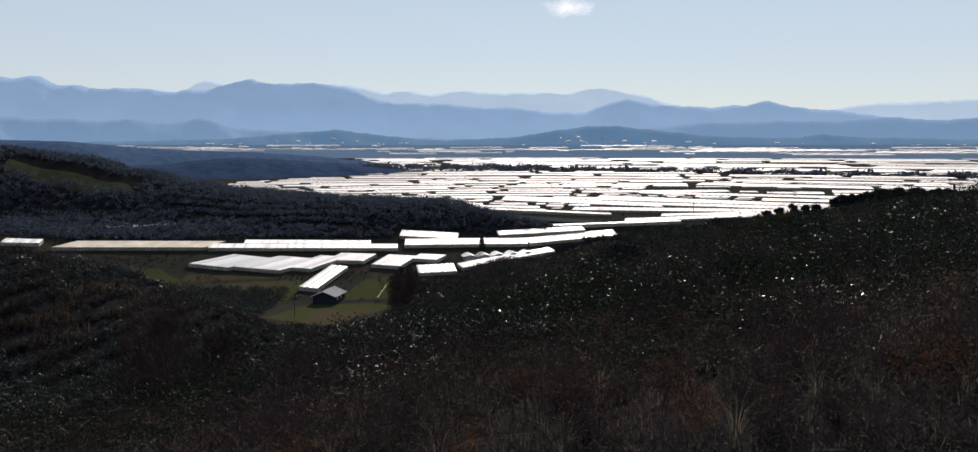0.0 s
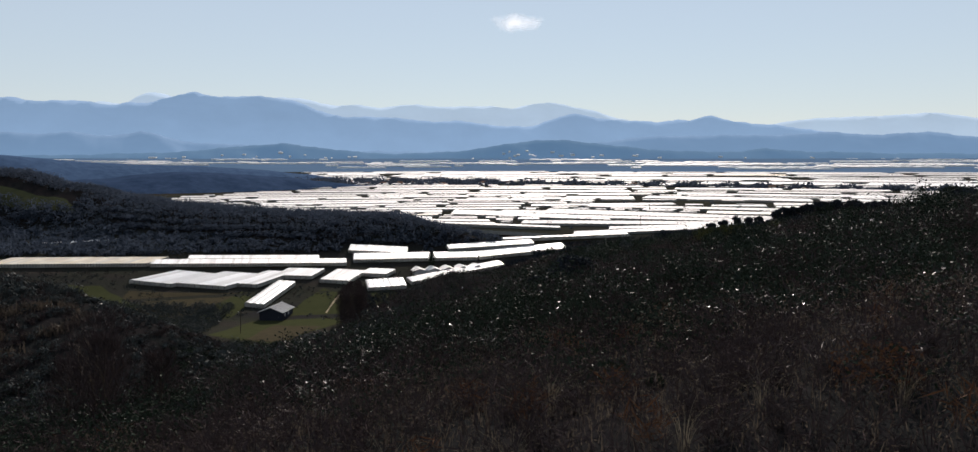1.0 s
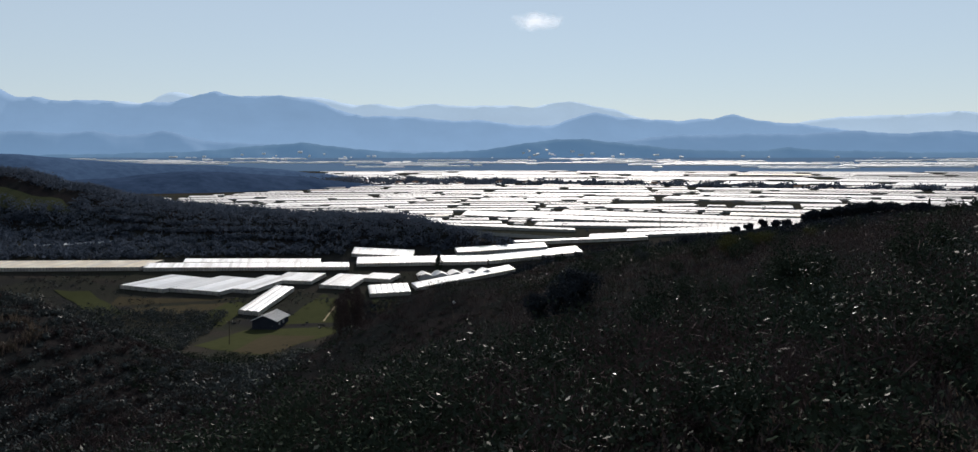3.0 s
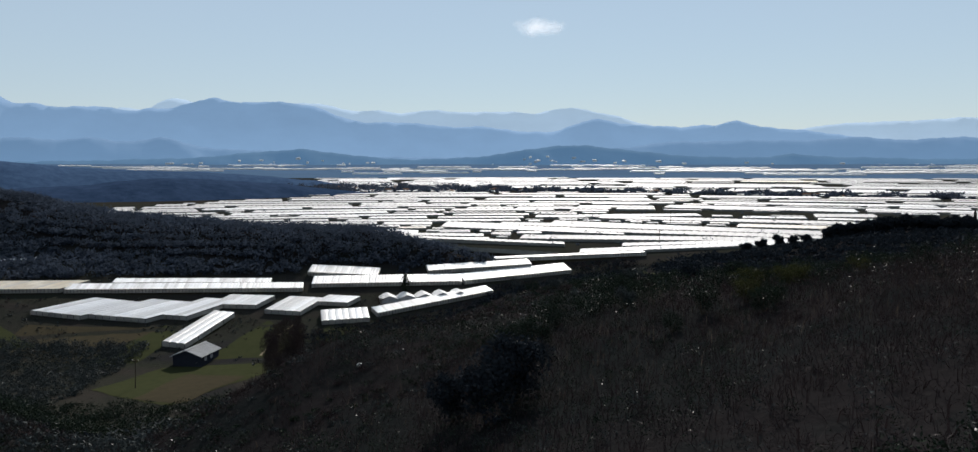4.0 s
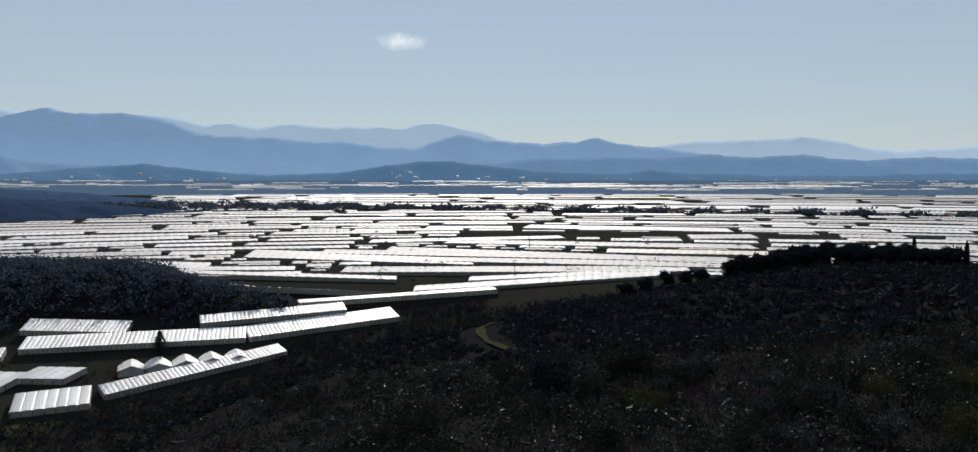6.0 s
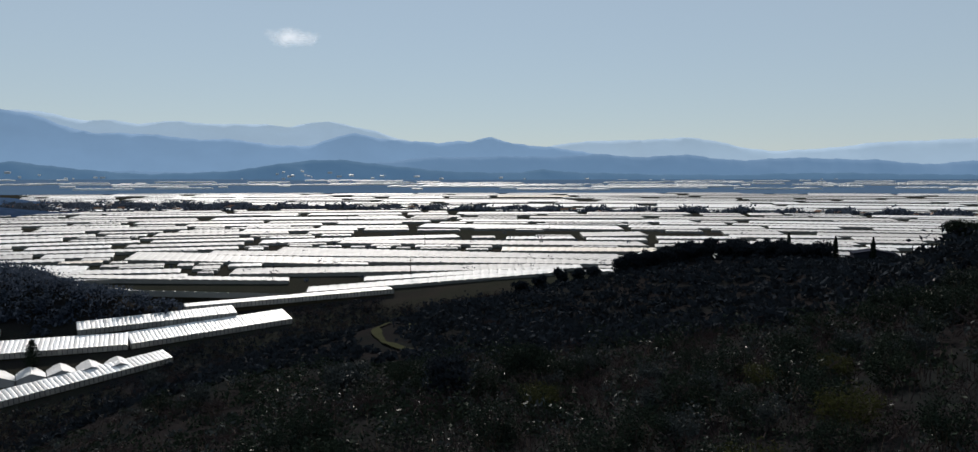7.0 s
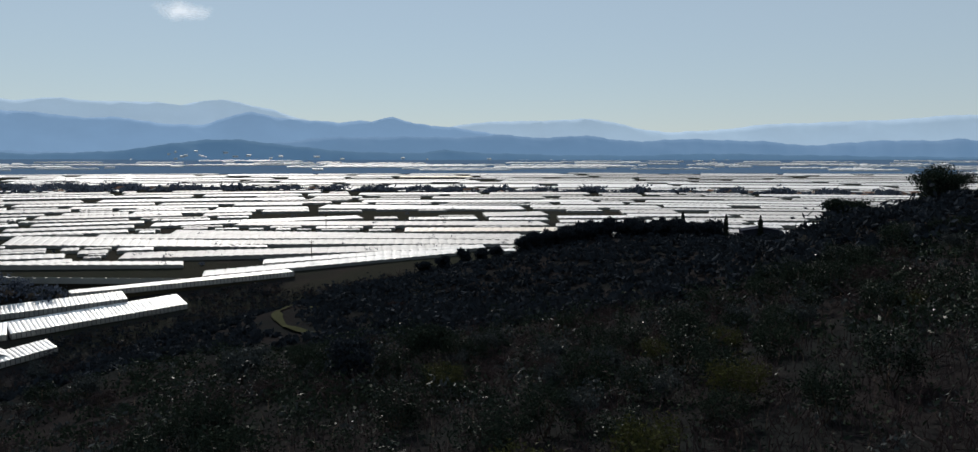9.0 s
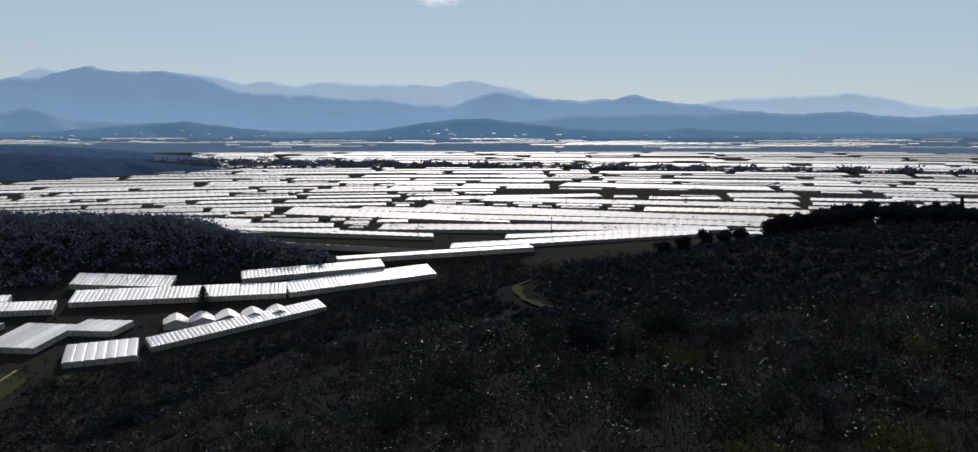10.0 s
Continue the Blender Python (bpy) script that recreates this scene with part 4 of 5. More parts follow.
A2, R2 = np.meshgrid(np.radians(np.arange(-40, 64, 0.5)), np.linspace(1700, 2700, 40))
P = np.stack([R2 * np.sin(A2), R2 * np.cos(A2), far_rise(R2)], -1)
# blue haze painted here too, as the sheet's own glow
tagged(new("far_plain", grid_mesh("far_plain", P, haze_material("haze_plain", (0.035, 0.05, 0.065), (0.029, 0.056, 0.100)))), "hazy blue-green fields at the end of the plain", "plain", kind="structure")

# scattered greenhouses under the far hills
for i in range(150):
    d = plain_rng.uniform(1730, 2580) ** 0.5 * plain_rng.uniform(1730, 2580) ** 0.5
    b0 = radians(plain_rng.uniform(-27, -12) if i < 26 else plain_rng.uniform(-12, 54))
    if i < 26:
        d = plain_rng.uniform(2050, 2550)
    P = block_sheet(plain_rng.choice([25, 70, 130, 210]) * plain_rng.uniform(0.7, 1.2), plain_rng.uniform(18, 60), 6, 2.2, 1.2, 0)
    ob = tagged(new("far_greenhouse", grid_mesh("far_greenhouse", P, M_FILM, smooth=False)), "distant white greenhouse under the blue hills", "greenhouse", "distant greenhouses")
    ob.matrix_basis = pose(d * math.sin(b0), d * math.cos(b0), far_rise(d), 1.2, 0, -math.degrees(b0))

# white specks of villages on the foot of the far hills
specks = []
for k in range(210):
    j, i = int(plain_rng.integers(2, 5)), int(plain_rng.integers(155, 540))
    q = near_range[j, i]
    w, d, h = plain_rng.uniform(1.5, 8), plain_rng.uniform(3, 7), plain_rng.uniform(0.8, 2.2)
    v, f = box_co(q[0] - w, q[0] + w, q[1] - d, q[1] + d, q[2] - 4, q[2] + h)
    v = v + [(q[0] - w, q[1], q[2] + h + 1), (q[0] + w, q[1], q[2] + h + 1)]
    f = f[:1] + f[2:] + [(4, 5, 9, 8), (7, 8, 9, 6), (4, 8, 7), (5, 6, 9)]
    specks.append((v, f))
vs, fs = [], []
for v, f in specks:
    k = len(vs)
    vs += v
    fs += [tuple(a + k for a in q) for q in f]
tagged(new("far_village", mesh_from("far_village", vs, fs, M_FILM)), "pale specks of villages on the foot of far hills", "village", kind="stuff")

# ---- scrub, woods and grass ----
WAY = np.array([(0, 0), (14, 48), (24, 82), (31, 107)], float)


def from_way(x, y):
    best = np.full(np.shape(x), 1e9)
    for (ax, ay), (bx, by) in zip(WAY[:-1], WAY[1:]):
        t = np.clip(((x - ax) * (bx - ax) + (y - ay) * (by - ay)) / ((bx - ax) ** 2 + (by - ay) ** 2), 0, 1)
        best = np.minimum(best, np.hypot(x - ax - t * (bx - ax), y - ay - t * (by - ay)))
    return best


def bush_leaves(px, py, h, wide, count, size, g, rounded=False):
    """Leaves of many bushes at once: arrays of places, heights and widths."""
    n = len(px)
    pz, _ = terrain(px, py)
    rep = np.repeat(np.arange(n), count)
    d = g.normal(size=(len(rep), 3))
    d /= np.linalg.norm(d, axis=1)[:, None]
    ph = g.random(n)[rep] * 6.28
    lump = 1 + 0.3 * np.sin(2.6 * d[:, 0] + ph) * np.cos(2.3 * d[:, 1] + 2 * ph) + 0.22 * np.sin(5 * d[:, 2] + 3 * ph + 2 * d[:, 0])
    rr = (0.35 + 0.65 * g.random(len(rep)) ** 0.55) * lump
    p = np.stack([px[rep] + d[:, 0] * rr * wide[rep] / 2, py[rep] + d[:, 1] * rr * wide[rep] / 2, pz[rep] + h[rep] * (0.52 + 0.5 * d[:, 2] * rr)], 1)
    keep = p[:, 2] > pz[rep] - 0.1
    return leaves_at(p[keep], size if np.isscalar(size) else size[rep][keep], g, d[keep] if rounded else None)


def spread(n, x0, x1, y0, y1, g, test):
    x, y = g.uniform(x0, x1, n), g.uniform(y0, y1, n)
    k = test(x, y)
    return x[k], y[k]


def in_view(x, y):
    b = np.degrees(np.arctan2(x, y))
    late = np.degrees(np.arctan2(x - 24, y - 96))
    return ((b > -34) & (b < 37)) | ((late > -25) & (late < 58) & (y > 100))


TRACK = [(58.5, 240), (55, 233), (52.8, 222), (52.3, 212), (53.3, 204)]


def from_track(x, y):
    off = np.full(np.shape(x), 1e9)
    for (ax, ay), (bx, by) in zip(TRACK[:-1], TRACK[1:]):
        t = np.clip(((x - ax) * (bx - ax) + (y - ay) * (by - ay)) / ((bx - ax) ** 2 + (by - ay) ** 2), 0, 1)
        off = np.minimum(off, np.hypot(x - ax - t * (bx - ax), y - ay - t * (by - ay)))
    return off


def on_spur(x, y):
    return (terrain(x, y)[1] > 0.6) & in_view(x, y) & (from_track(x, y) > 3.4)


def bush_twigs(px, py, h, wide, count, size, g):
    """Bare twigs of many bushes: thin slips that spread upwards from each foot."""
    n = len(px)
    pz, _ = terrain(px, py)
    rep = np.repeat(np.arange(n), count)
    u, q = g.random(len(rep)) * 6.28, g.random(len(rep)) ** 0.6
    up = g.random(len(rep)) ** 0.8
    flare = 0.35 + 0.65 * up
    p = np.stack([px[rep] + np.cos(u) * q * flare * wide[rep] / 2, py[rep] + np.sin(u) * q * flare * wide[rep] / 2, pz[rep] + h[rep] * up * (1.05 - 0.35 * q * q)], 1)
    d = np.stack([np.cos(u) * q, np.sin(u) * q, 0.9 + 0 * q], 1) + 0.75 * g.normal(size=(len(rep), 3))
    d /= np.linalg.norm(d, axis=1)[:, None]
    b = np.cross(d, g.normal(size=d.shape))
    b /= np.linalg.norm(b, axis=1)[:, None]
    s = np.broadcast_to(size, n)[rep] * (0.5 + g.random(len(rep)))
    a, b = d * (s * 2.3)[:, None], b * (s * 0.15)[:, None]
    return np.stack([p - a, p - a * 0.1 + b, p + a, p - a * 0.1 - b], 1)


def swell(x, y, f=0.06):
    return np.sin(f * x + 1.6 * np.sin(0.7 * f * y)) * np.cos(1.1 * f * y + 1.3 * np.sin(0.8 * f * x + 1))


g = np.random.default_rng(5)
groups = {"evergreen": [], "olive": [], "dry": [], "distant": [], "rust": []}
# near the first standpoint: bare twiggy scrub close by, evergreens further down
x, y = spread(4200, -32, 40, 3, 42, g, lambda x, y: on_spur(x, y) & (np.hypot(x, y) > 5.0))
x, y = x[:1500], y[:1500]
dn = np.hypot(x, y)
h = np.clip(g.normal(0.6, 0.28, len(x)), 0.2, 1.4) * np.clip(0.35 + dn / 20, 0.5, 1.9)
green = 0.12 + 0.5 * np.clip((dn - 13) / 9, 0, 1) + 0.3 * swell(x, y, 0.25)
kind = g.random(len(x))
k = kind < green
groups["evergreen"].append(bush_leaves(x[k], y[k], h[k], h[k] * 1.7, 165, 0.019 + 0.0016 * dn[k], g))
k = kind >= green
groups["dry"].append(bush_twigs(x[k], y[k], h[k], h[k] * 1.9, 140, 0.032 + 0.0017 * dn[k], g))
x, y = g.uniform(-12, 26, 60), g.uniform(7, 26, 60)
groups["rust"].append(bush_twigs(x, y, 0 * x + 0.5, 0 * x + 0.8, 90, 0.05, g))
x, y = np.array([5.2, 5.5, 5.0]), np.array([8.9, 9.2, 9.4])
groups["rust"].append(bush_leaves(x, y, 0 * x + 0.7, 0 * x + 0.6, 160, 0.03, g))
# the slope under the way and round the last standpoint
x, y = spread(27000, -45, 175, 36, 305, g, on_spur)
dw = from_way(x, y)
keep = g.random(len(x)) < np.clip(1.15 - dw / 260, 0.35, 1)
x, y, dw = x[keep], y[keep], dw[keep]
h = np.clip(g.lognormal(0.22, 0.36, len(x)) * (1.05 + 0.5 * swell(x, y, 0.16)), 0.5, 3.4)
h *= np.where((y > 112) & (y < 215) & (x < 0.3 * (y - 60)), 0.42, 1)      # low on the western shoulder
h *= np.where(np.hypot(x - 35, y - 108) < 12, 0.6, 1) * np.where((from_track(x, y) < 13) & (x < 63), 0.35, 1) * np.where(((x > 76) & (x < 160) & (y > 232)) | ((x > 84) & (y > 188)), 0.45, 1)
wide = h * 1.55 * np.where((y > 188) & (x > 50), 1.9, 1) * np.where((y > 112) & (y < 215) & (x < 0.3 * (y - 60)), 2.2, 1) * np.where((from_track(x, y) < 13) & (x < 63), 1.7, 1)
kind = g.random(len(x)) * 0.7 + 0.15 + 0.38 * swell(x, y) + 0.22 * np.clip((y - 130) / 80, 0, 1) * (x < 90)
kind = np.where((np.hypot(x - 52, y - 120) < 22) & (g.random(len(x)) < 0.55), 1.5, kind)
for lo, hi, count, size in ((0, 24, 78, 0.062), (24, 48, 50, 0.108), (48, 90, 34, 0.185), (90, 400, 22, 0.43)):
    d = (dw >= lo) & (dw < hi)
    cut = 0.58 if lo < 24 else 0.70
    for name, a, b in (("evergreen", -2, cut), ("olive", cut, cut + 0.12), ("dry", cut + 0.12, 3)):
        k = d & (kind >= a) & (kind < b)
        if name == "dry" and lo < 90:
            groups[name].append(bush_twigs(x[k], y[k], h[k], wide[k] * 1.1, int(count * 0.7), size * 1.2, g))
        else:
            groups[name if lo < 90 else "distant"].append(bush_leaves(x[k], y[k], h[k], wide[k], count, size, g))
# the same scrub goes on beside and behind the way
x, y = spread(3500, -110, 210, -90, 260, g, lambda x, y: (terrain(x, y)[1] > 0.6) & ~in_view(x, y) & (from_way(x, y) > 4))
h = np.clip(g.lognormal(0.25, 0.35, len(x)), 0.5, 3)
kind = g.random(len(x)) + 0.25 * swell(x, y)
for name, a, b in (("evergreen", -2, 0.5), ("olive", 0.5, 0.75), ("dry", 0.75, 3)):
    k = (kind >= a) & (kind < b)
    groups[name].append(bush_leaves(x[k], y[k], h[k], h[k] * 1.7, 14, 0.36, g))
# low bushes along the foot of the spur, up to the greenhouses
x, y = spread(22000, -25, 112, 150, 312, g, lambda x, y: (terrain(x, y)[1] <= 0.6) & in_view(x, y) & (y < np.where(x < 20, 259.5 + 0.483 * (x + 8.7), np.where(x < 48, 282.5 + 0.238 * (x - 14.6), 300 + 0.126 * (x - 24.4) - 8 * (x > 70)))))
h = np.clip(g.normal(1.0, 0.4, len(x)), 0.3, 2.2)
k = g.random(len(x)) < 0.45
groups["dry"].append(bush_twigs(x[k], y[k], h[k], h[k] * 1.9, 14, 0.24, g))
groups["distant"].append(bush_leaves(x[~k], y[~k], h[~k], h[~k] * 1.8, 14, 0.26, g))
# olive groves and woods on the other slopes
x, y = spread(9000, -170, -20, 60, 215, g, lambda x, y: (terrain(x, y)[1] > 0.6) & in_view(x, y))
x, y = x[:3900], y[:3900]
v = 0.94 * x - 0.34 * y                # planted in rows along the slope
rows = (np.round(v / 4.2) * 4.2 + g.normal(0, 0.45, len(x)) - v) * (swell(x, y, 0.035) > -0.25)
x, y = x + 0.94 * rows, y - 0.34 * rows
h = np.clip(g.normal(2.0, 0.5, len(x)), 0.8, 3.2) * np.where((x > -66) & (x < -36) & (y > 124), 0.5, 1)
bare = swell(x, y, 0.09) + 0.5 * g.normal(size=len(x)) > 0.3
groups["olive"].append(bush_leaves(x[~bare], y[~bare], h[~bare], h[~bare] * 1.3, 32, 0.25, g, True))
groups["dry"].append(bush_twigs(x[bare], y[bare], h[bare] * 0.8, h[bare] * 1.5, 34, 0.26, g))
x, y = spread(2600, -110, -24, 95, 165, g, lambda x, y: (terrain(x, y)[1] > 0.6) & in_view(x, y))
h = np.clip(g.normal(0.75, 0.3, len(x)), 0.3, 1.5)
k = g.random(len(x)) < 0.5
groups["dry"].append(bush_twigs(x[k], y[k], h[k], h[k] * 2, 26, 0.2, g))
groups["olive"].append(bush_leaves(x[~k], y[~k], h[~k], h[~k] * 2, 22, 0.2, g))
x, y = spread(14000, -300, 40, 285, 400, g, lambda x, y: (terrain(x, y)[1] > 0.6) & in_view(x, y) & ~((x < -140) & (x > -194) & (y > 319) & (y < 333)))
rows = (np.round(y / 5.5) * 5.5 + g.normal(0, 0.5, len(x)) - y) * ((swell(x, y, 0.03) > -0.1) & (x < -50))
y = y + rows                            # terraced olive rows on the western part
h = np.clip(g.normal(2.3, 0.6, len(x)), 1, 4)
far_co = [bush_leaves(x, y, h, h * 1.55, 26, 0.38, g, True)]
# weeds and low bushes in the lanes between the valley's greenhouses


def under_film(x, y):
    hit = np.zeros(len(x), bool)
    for gx, gy, gt, bays, gw, gl, text, _ in VALLEY:
        c, s = math.cos(radians(gt)), math.sin(radians(gt))
        u, q = c * (x - gx) + s * (y - gy), c * (y - gy) - s * (x - gx)
        u = u - SHEARS.get(text, 0.0) * q
        hit |= (u > -1.2) & (u < bays * gw + 1.2) & (q > -1.5) & (q < gl + 1.5)
    return hit


x, y = spread(5200, -150, 24, 226, 296, g, lambda x, y: in_view(x, y) & (terrain(x, y)[1] <= 0.62) & ~under_film(x, y) & ~((x > -13) & (x < 18) & (y > 268) & (y < 286)) & (y < 300 + 0.1 * x) & (np.hypot(x + 47, y - 216) > 17))
k = g.random(len(x)) < np.clip(0.42 + 0.9 * swell(x, y, 0.11), 0.05, 0.9)
x, y = x[k], y[k]
h = np.clip(g.lognormal(-0.8, 0.5, len(x)), 0.15, 1.6)
k = g.random(len(x)) < 0.6
groups["olive"].append(bush_leaves(x[k], y[k], h[k], h[k] * 2.2, 12, 0.22, g))
groups["dry"].append(bush_twigs(x[~k], y[~k], h[~k], h[~k] * 2.2, 12, 0.20, g))
# thickets on the valley floor and along the lower edge of the field
x, y = spread(1500, -104, -60, 188, 240, g, in_view)
h = np.clip(g.normal(1.2, 0.5, len(x)), 0.5, 2.6)
groups["olive"].append(bush_leaves(x, y, h, h * 1.7, 40, 0.2, g))
x, y = spread(2600, -185, -96, 185, 262, g, lambda x, y: in_view(x, y) & (y < 248 + 0.18 * (x + 96)) & ~((x > -118) & (x < -78) & (y > 212)))
h = np.clip(g.normal(1.1, 0.5, len(x)), 0.4, 2.4)
groups["olive"].append(bush_leaves(x, y, h, h * 1.8, 18, 0.30, g))
x, y = spread(420, -64, -8, 160, 196, g, lambda x, y: (y < 184 - 0.22 * (x + 40)) & in_view(x, y))
h = np.clip(g.normal(2.2, 0.7, len(x)), 0.8, 4)
groups["evergreen"].append(bush_leaves(x, y, h, h * 1.4, 110, 0.17, g))
x, y = spread(420, -70, -14, 178, 198, g, lambda x, y: in_view(x, y) & (y < 195 + 2.5 * np.sin(0.35 * x)))
h = np.clip(g.normal(1.1, 0.4, len(x)), 0.4, 2.2)
groups["evergreen"].append(bush_leaves(x, y, h, h * 1.8, 70, 0.15, g))
x, y = spread(6500, -200, 22, 262, 335, g, lambda x, y: in_view(x, y) & (terrain(x, y)[1] <= 0.62) & (y > 2.5 + np.interp(x, (-160, -142, -96, -85, -42, -30, 14), (268, 268, 281, 284, 290, 291, 294))) & ~((x > -36) & (x < -8) & (y < 301)) & (y < 320 - 0.25 * (x + 30)) & ~((x > 0) & (y < 300)))
h = np.clip(g.normal(2.2, 0.6, len(x)), 1, 4)
far_co.append(bush_leaves(x, y, h, h * 1.5, 22, 0.46, g, True))
# tree belts on the plain
deg = g.uniform(-19, 58, 5200)
deg = np.where(g.random(len(deg)) < 0.55, g.uniform(-20, 4, len(deg)), deg)
r = plain_distance(belt_mid(deg) + np.clip(g.normal(0, 0.5, len(deg)), -1, 1) * belt_half(deg))
x, y = r * np.sin(np.radians(deg)), r * np.cos(np.radians(deg))
h = np.clip(g.normal(3.4, 1.5, len(x)), 1.2, 8) * np.clip(0.55 + 0.8 * np.sin(deg * 2.3 + 2 * np.sin(r * 0.03)), 0.3, 1)
far_co.append(bush_leaves(x, y, h, h * 1.7, 14, 1.3, g, True))
# hedges and single trees along the lanes
deg, d = g.uniform(-12, 34, 130), g.uniform(46, 110, 130)
r = plain_distance(d)
x, y = r * np.sin(np.radians(deg)), r * np.cos(np.radians(deg))
h = g.uniform(0.8, 2.2, len(x))
far_co.append(bush_leaves(x, y, h, h * 1.6, 30, 0.3, g))

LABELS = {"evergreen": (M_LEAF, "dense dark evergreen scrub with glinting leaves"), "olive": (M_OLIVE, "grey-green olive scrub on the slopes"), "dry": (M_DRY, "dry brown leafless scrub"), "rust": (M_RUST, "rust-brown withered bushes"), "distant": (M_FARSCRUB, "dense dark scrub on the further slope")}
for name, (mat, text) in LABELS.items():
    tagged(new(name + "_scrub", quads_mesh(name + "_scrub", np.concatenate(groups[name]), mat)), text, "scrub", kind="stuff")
tagged(new("far_woods", quads_mesh("far_woods", np.concatenate(far_co), M_HAZED_WOODS)), "dark woods and olive groves on far slopes", "woods", kind="stuff")


# dry stalks and grass
def blades(px, py, h, g, bend=0.4, thick=0.006):
    n = len(px)
    pz, _ = terrain(px, py)
    ang = g.random(n) * 6.28
    side = np.stack([np.cos(ang), np.sin(ang), 0 * ang], 1) * (thick * (0.6 + g.random(n)))[:, None]
    out = np.stack([np.sin(ang + g.normal(0, 1, n)), np.cos(ang), 0 * ang], 1) * (h * bend * g.random(n))[:, None]
    base = np.stack([px, py, pz - 0.03], 1)
    mid = base + out * 0.35 + np.stack([0 * h, 0 * h, h * 0.62], 1)
    tip = base + out + np.stack([0 * h, 0 * h, h * 0.95], 1)
    return np.concatenate([np.stack([base - side, base + side, mid + side * 0.8, mid - side * 0.8], 1), np.stack([mid - side * 0.8, mid + side * 0.8, tip + side * 0.2, tip - side * 0.2], 1)])


x, y = spread(90000, -22, 32, 3, 30, g, lambda x, y: in_view(x, y) & (np.hypot(x, y) > 4.5))
x, y = x[:26000], y[:26000]
co = [blades(x, y, np.clip(g.normal(0.2, 0.1, len(x)), 0.05, 0.5), g, 0.9)]
# pale dead grass along the terrace banks of the near knoll
for bank in ([(-68.9, 128.1), (-66.7, 132.7), (-65.2, 137.9), (-61.3, 139.7), (-58.8, 136.4), (-59.2, 130.7), (-62.2, 125.4)], [(-69.9, 116.7), (-67.8, 119.6), (-65.1, 123.4)], [(-66.8, 112.7), (-63.9, 117.2), (-60.8, 122.2)]):
    bank = np.array(bank)
    q = g.uniform(0, len(bank) - 1, 230 * len(bank))
    x, y = (np.interp(q, np.arange(len(bank)), bank[:, k]) + g.normal(0, 0.55, len(q)) for k in (0, 1))
    k = np.sin(q * 5 + bank[0, 0]) + g.normal(0, 0.6, len(q)) > -0.3
    co.append(blades(x[k], y[k], np.clip(g.normal(1.0, 0.35, k.sum()), 0.3, 1.9), g, 0.9, 0.05))
# leaflets and seed heads caught in the dry grass
x, y = spread(160000, -16, 26, 3, 26, g, lambda x, y: in_view(x, y) & (np.hypot(x, y) > 4.5))
x, y = x[:36000], y[:36000]
co.append(leaves_at(np.stack([x, y, terrain(x, y)[0] + np.clip(g.normal(0.25, 0.15, len(x)), 0.02, 0.7)], 1), 0.011 + 0.0009 * np.hypot(x, y), g))
x, y = spread(90000, -10, 30, 4, 34, g, lambda x, y: in_view(x, y) & (np.hypot(x, y) > 4.5))
x, y = x[:22000], y[:22000]
under = [blades(x, y, np.clip(g.normal(0.27, 0.13, len(x)), 0.08, 0.6), g, 1.2, 0.004 + 0.0004 * np.hypot(x, y))]
x, y = spread(200000, -5, 120, 40, 190, g, lambda x, y: from_way(x, y) < 55)
k = on_spur(x, y)
x, y = x[k][:15000], y[k][:15000]
under.append(blades(x, y, np.clip(g.normal(0.7, 0.25, len(x)), 0.2, 1.4), g, 1.0, 0.028))
x, y = spread(60000, 10, 62, 86, 135, g, lambda x, y: y > 80)
x, y = x[:9000], y[:9000]
under.append(blades(x, y, np.clip(g.normal(0.55, 0.2, len(x)), 0.2, 1.0), g, 1.2, 0.026))
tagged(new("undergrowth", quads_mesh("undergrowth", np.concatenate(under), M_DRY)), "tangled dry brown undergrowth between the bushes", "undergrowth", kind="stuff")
x, y = spread(60000, -5, 120, 100, 190, g, on_spur)
x, y = x[:3500], y[:3500]
co.append(blades(x, y, np.clip(g.normal(0.9, 0.3, len(x)), 0.3, 1.8), g, 0.5, 0.014))
tagged(new("dry_grass", quads_mesh("dry_grass", np.concatenate(co), M_STRAW)), "thin dry straw-coloured grass and stalks", "grass", kind="stuff")


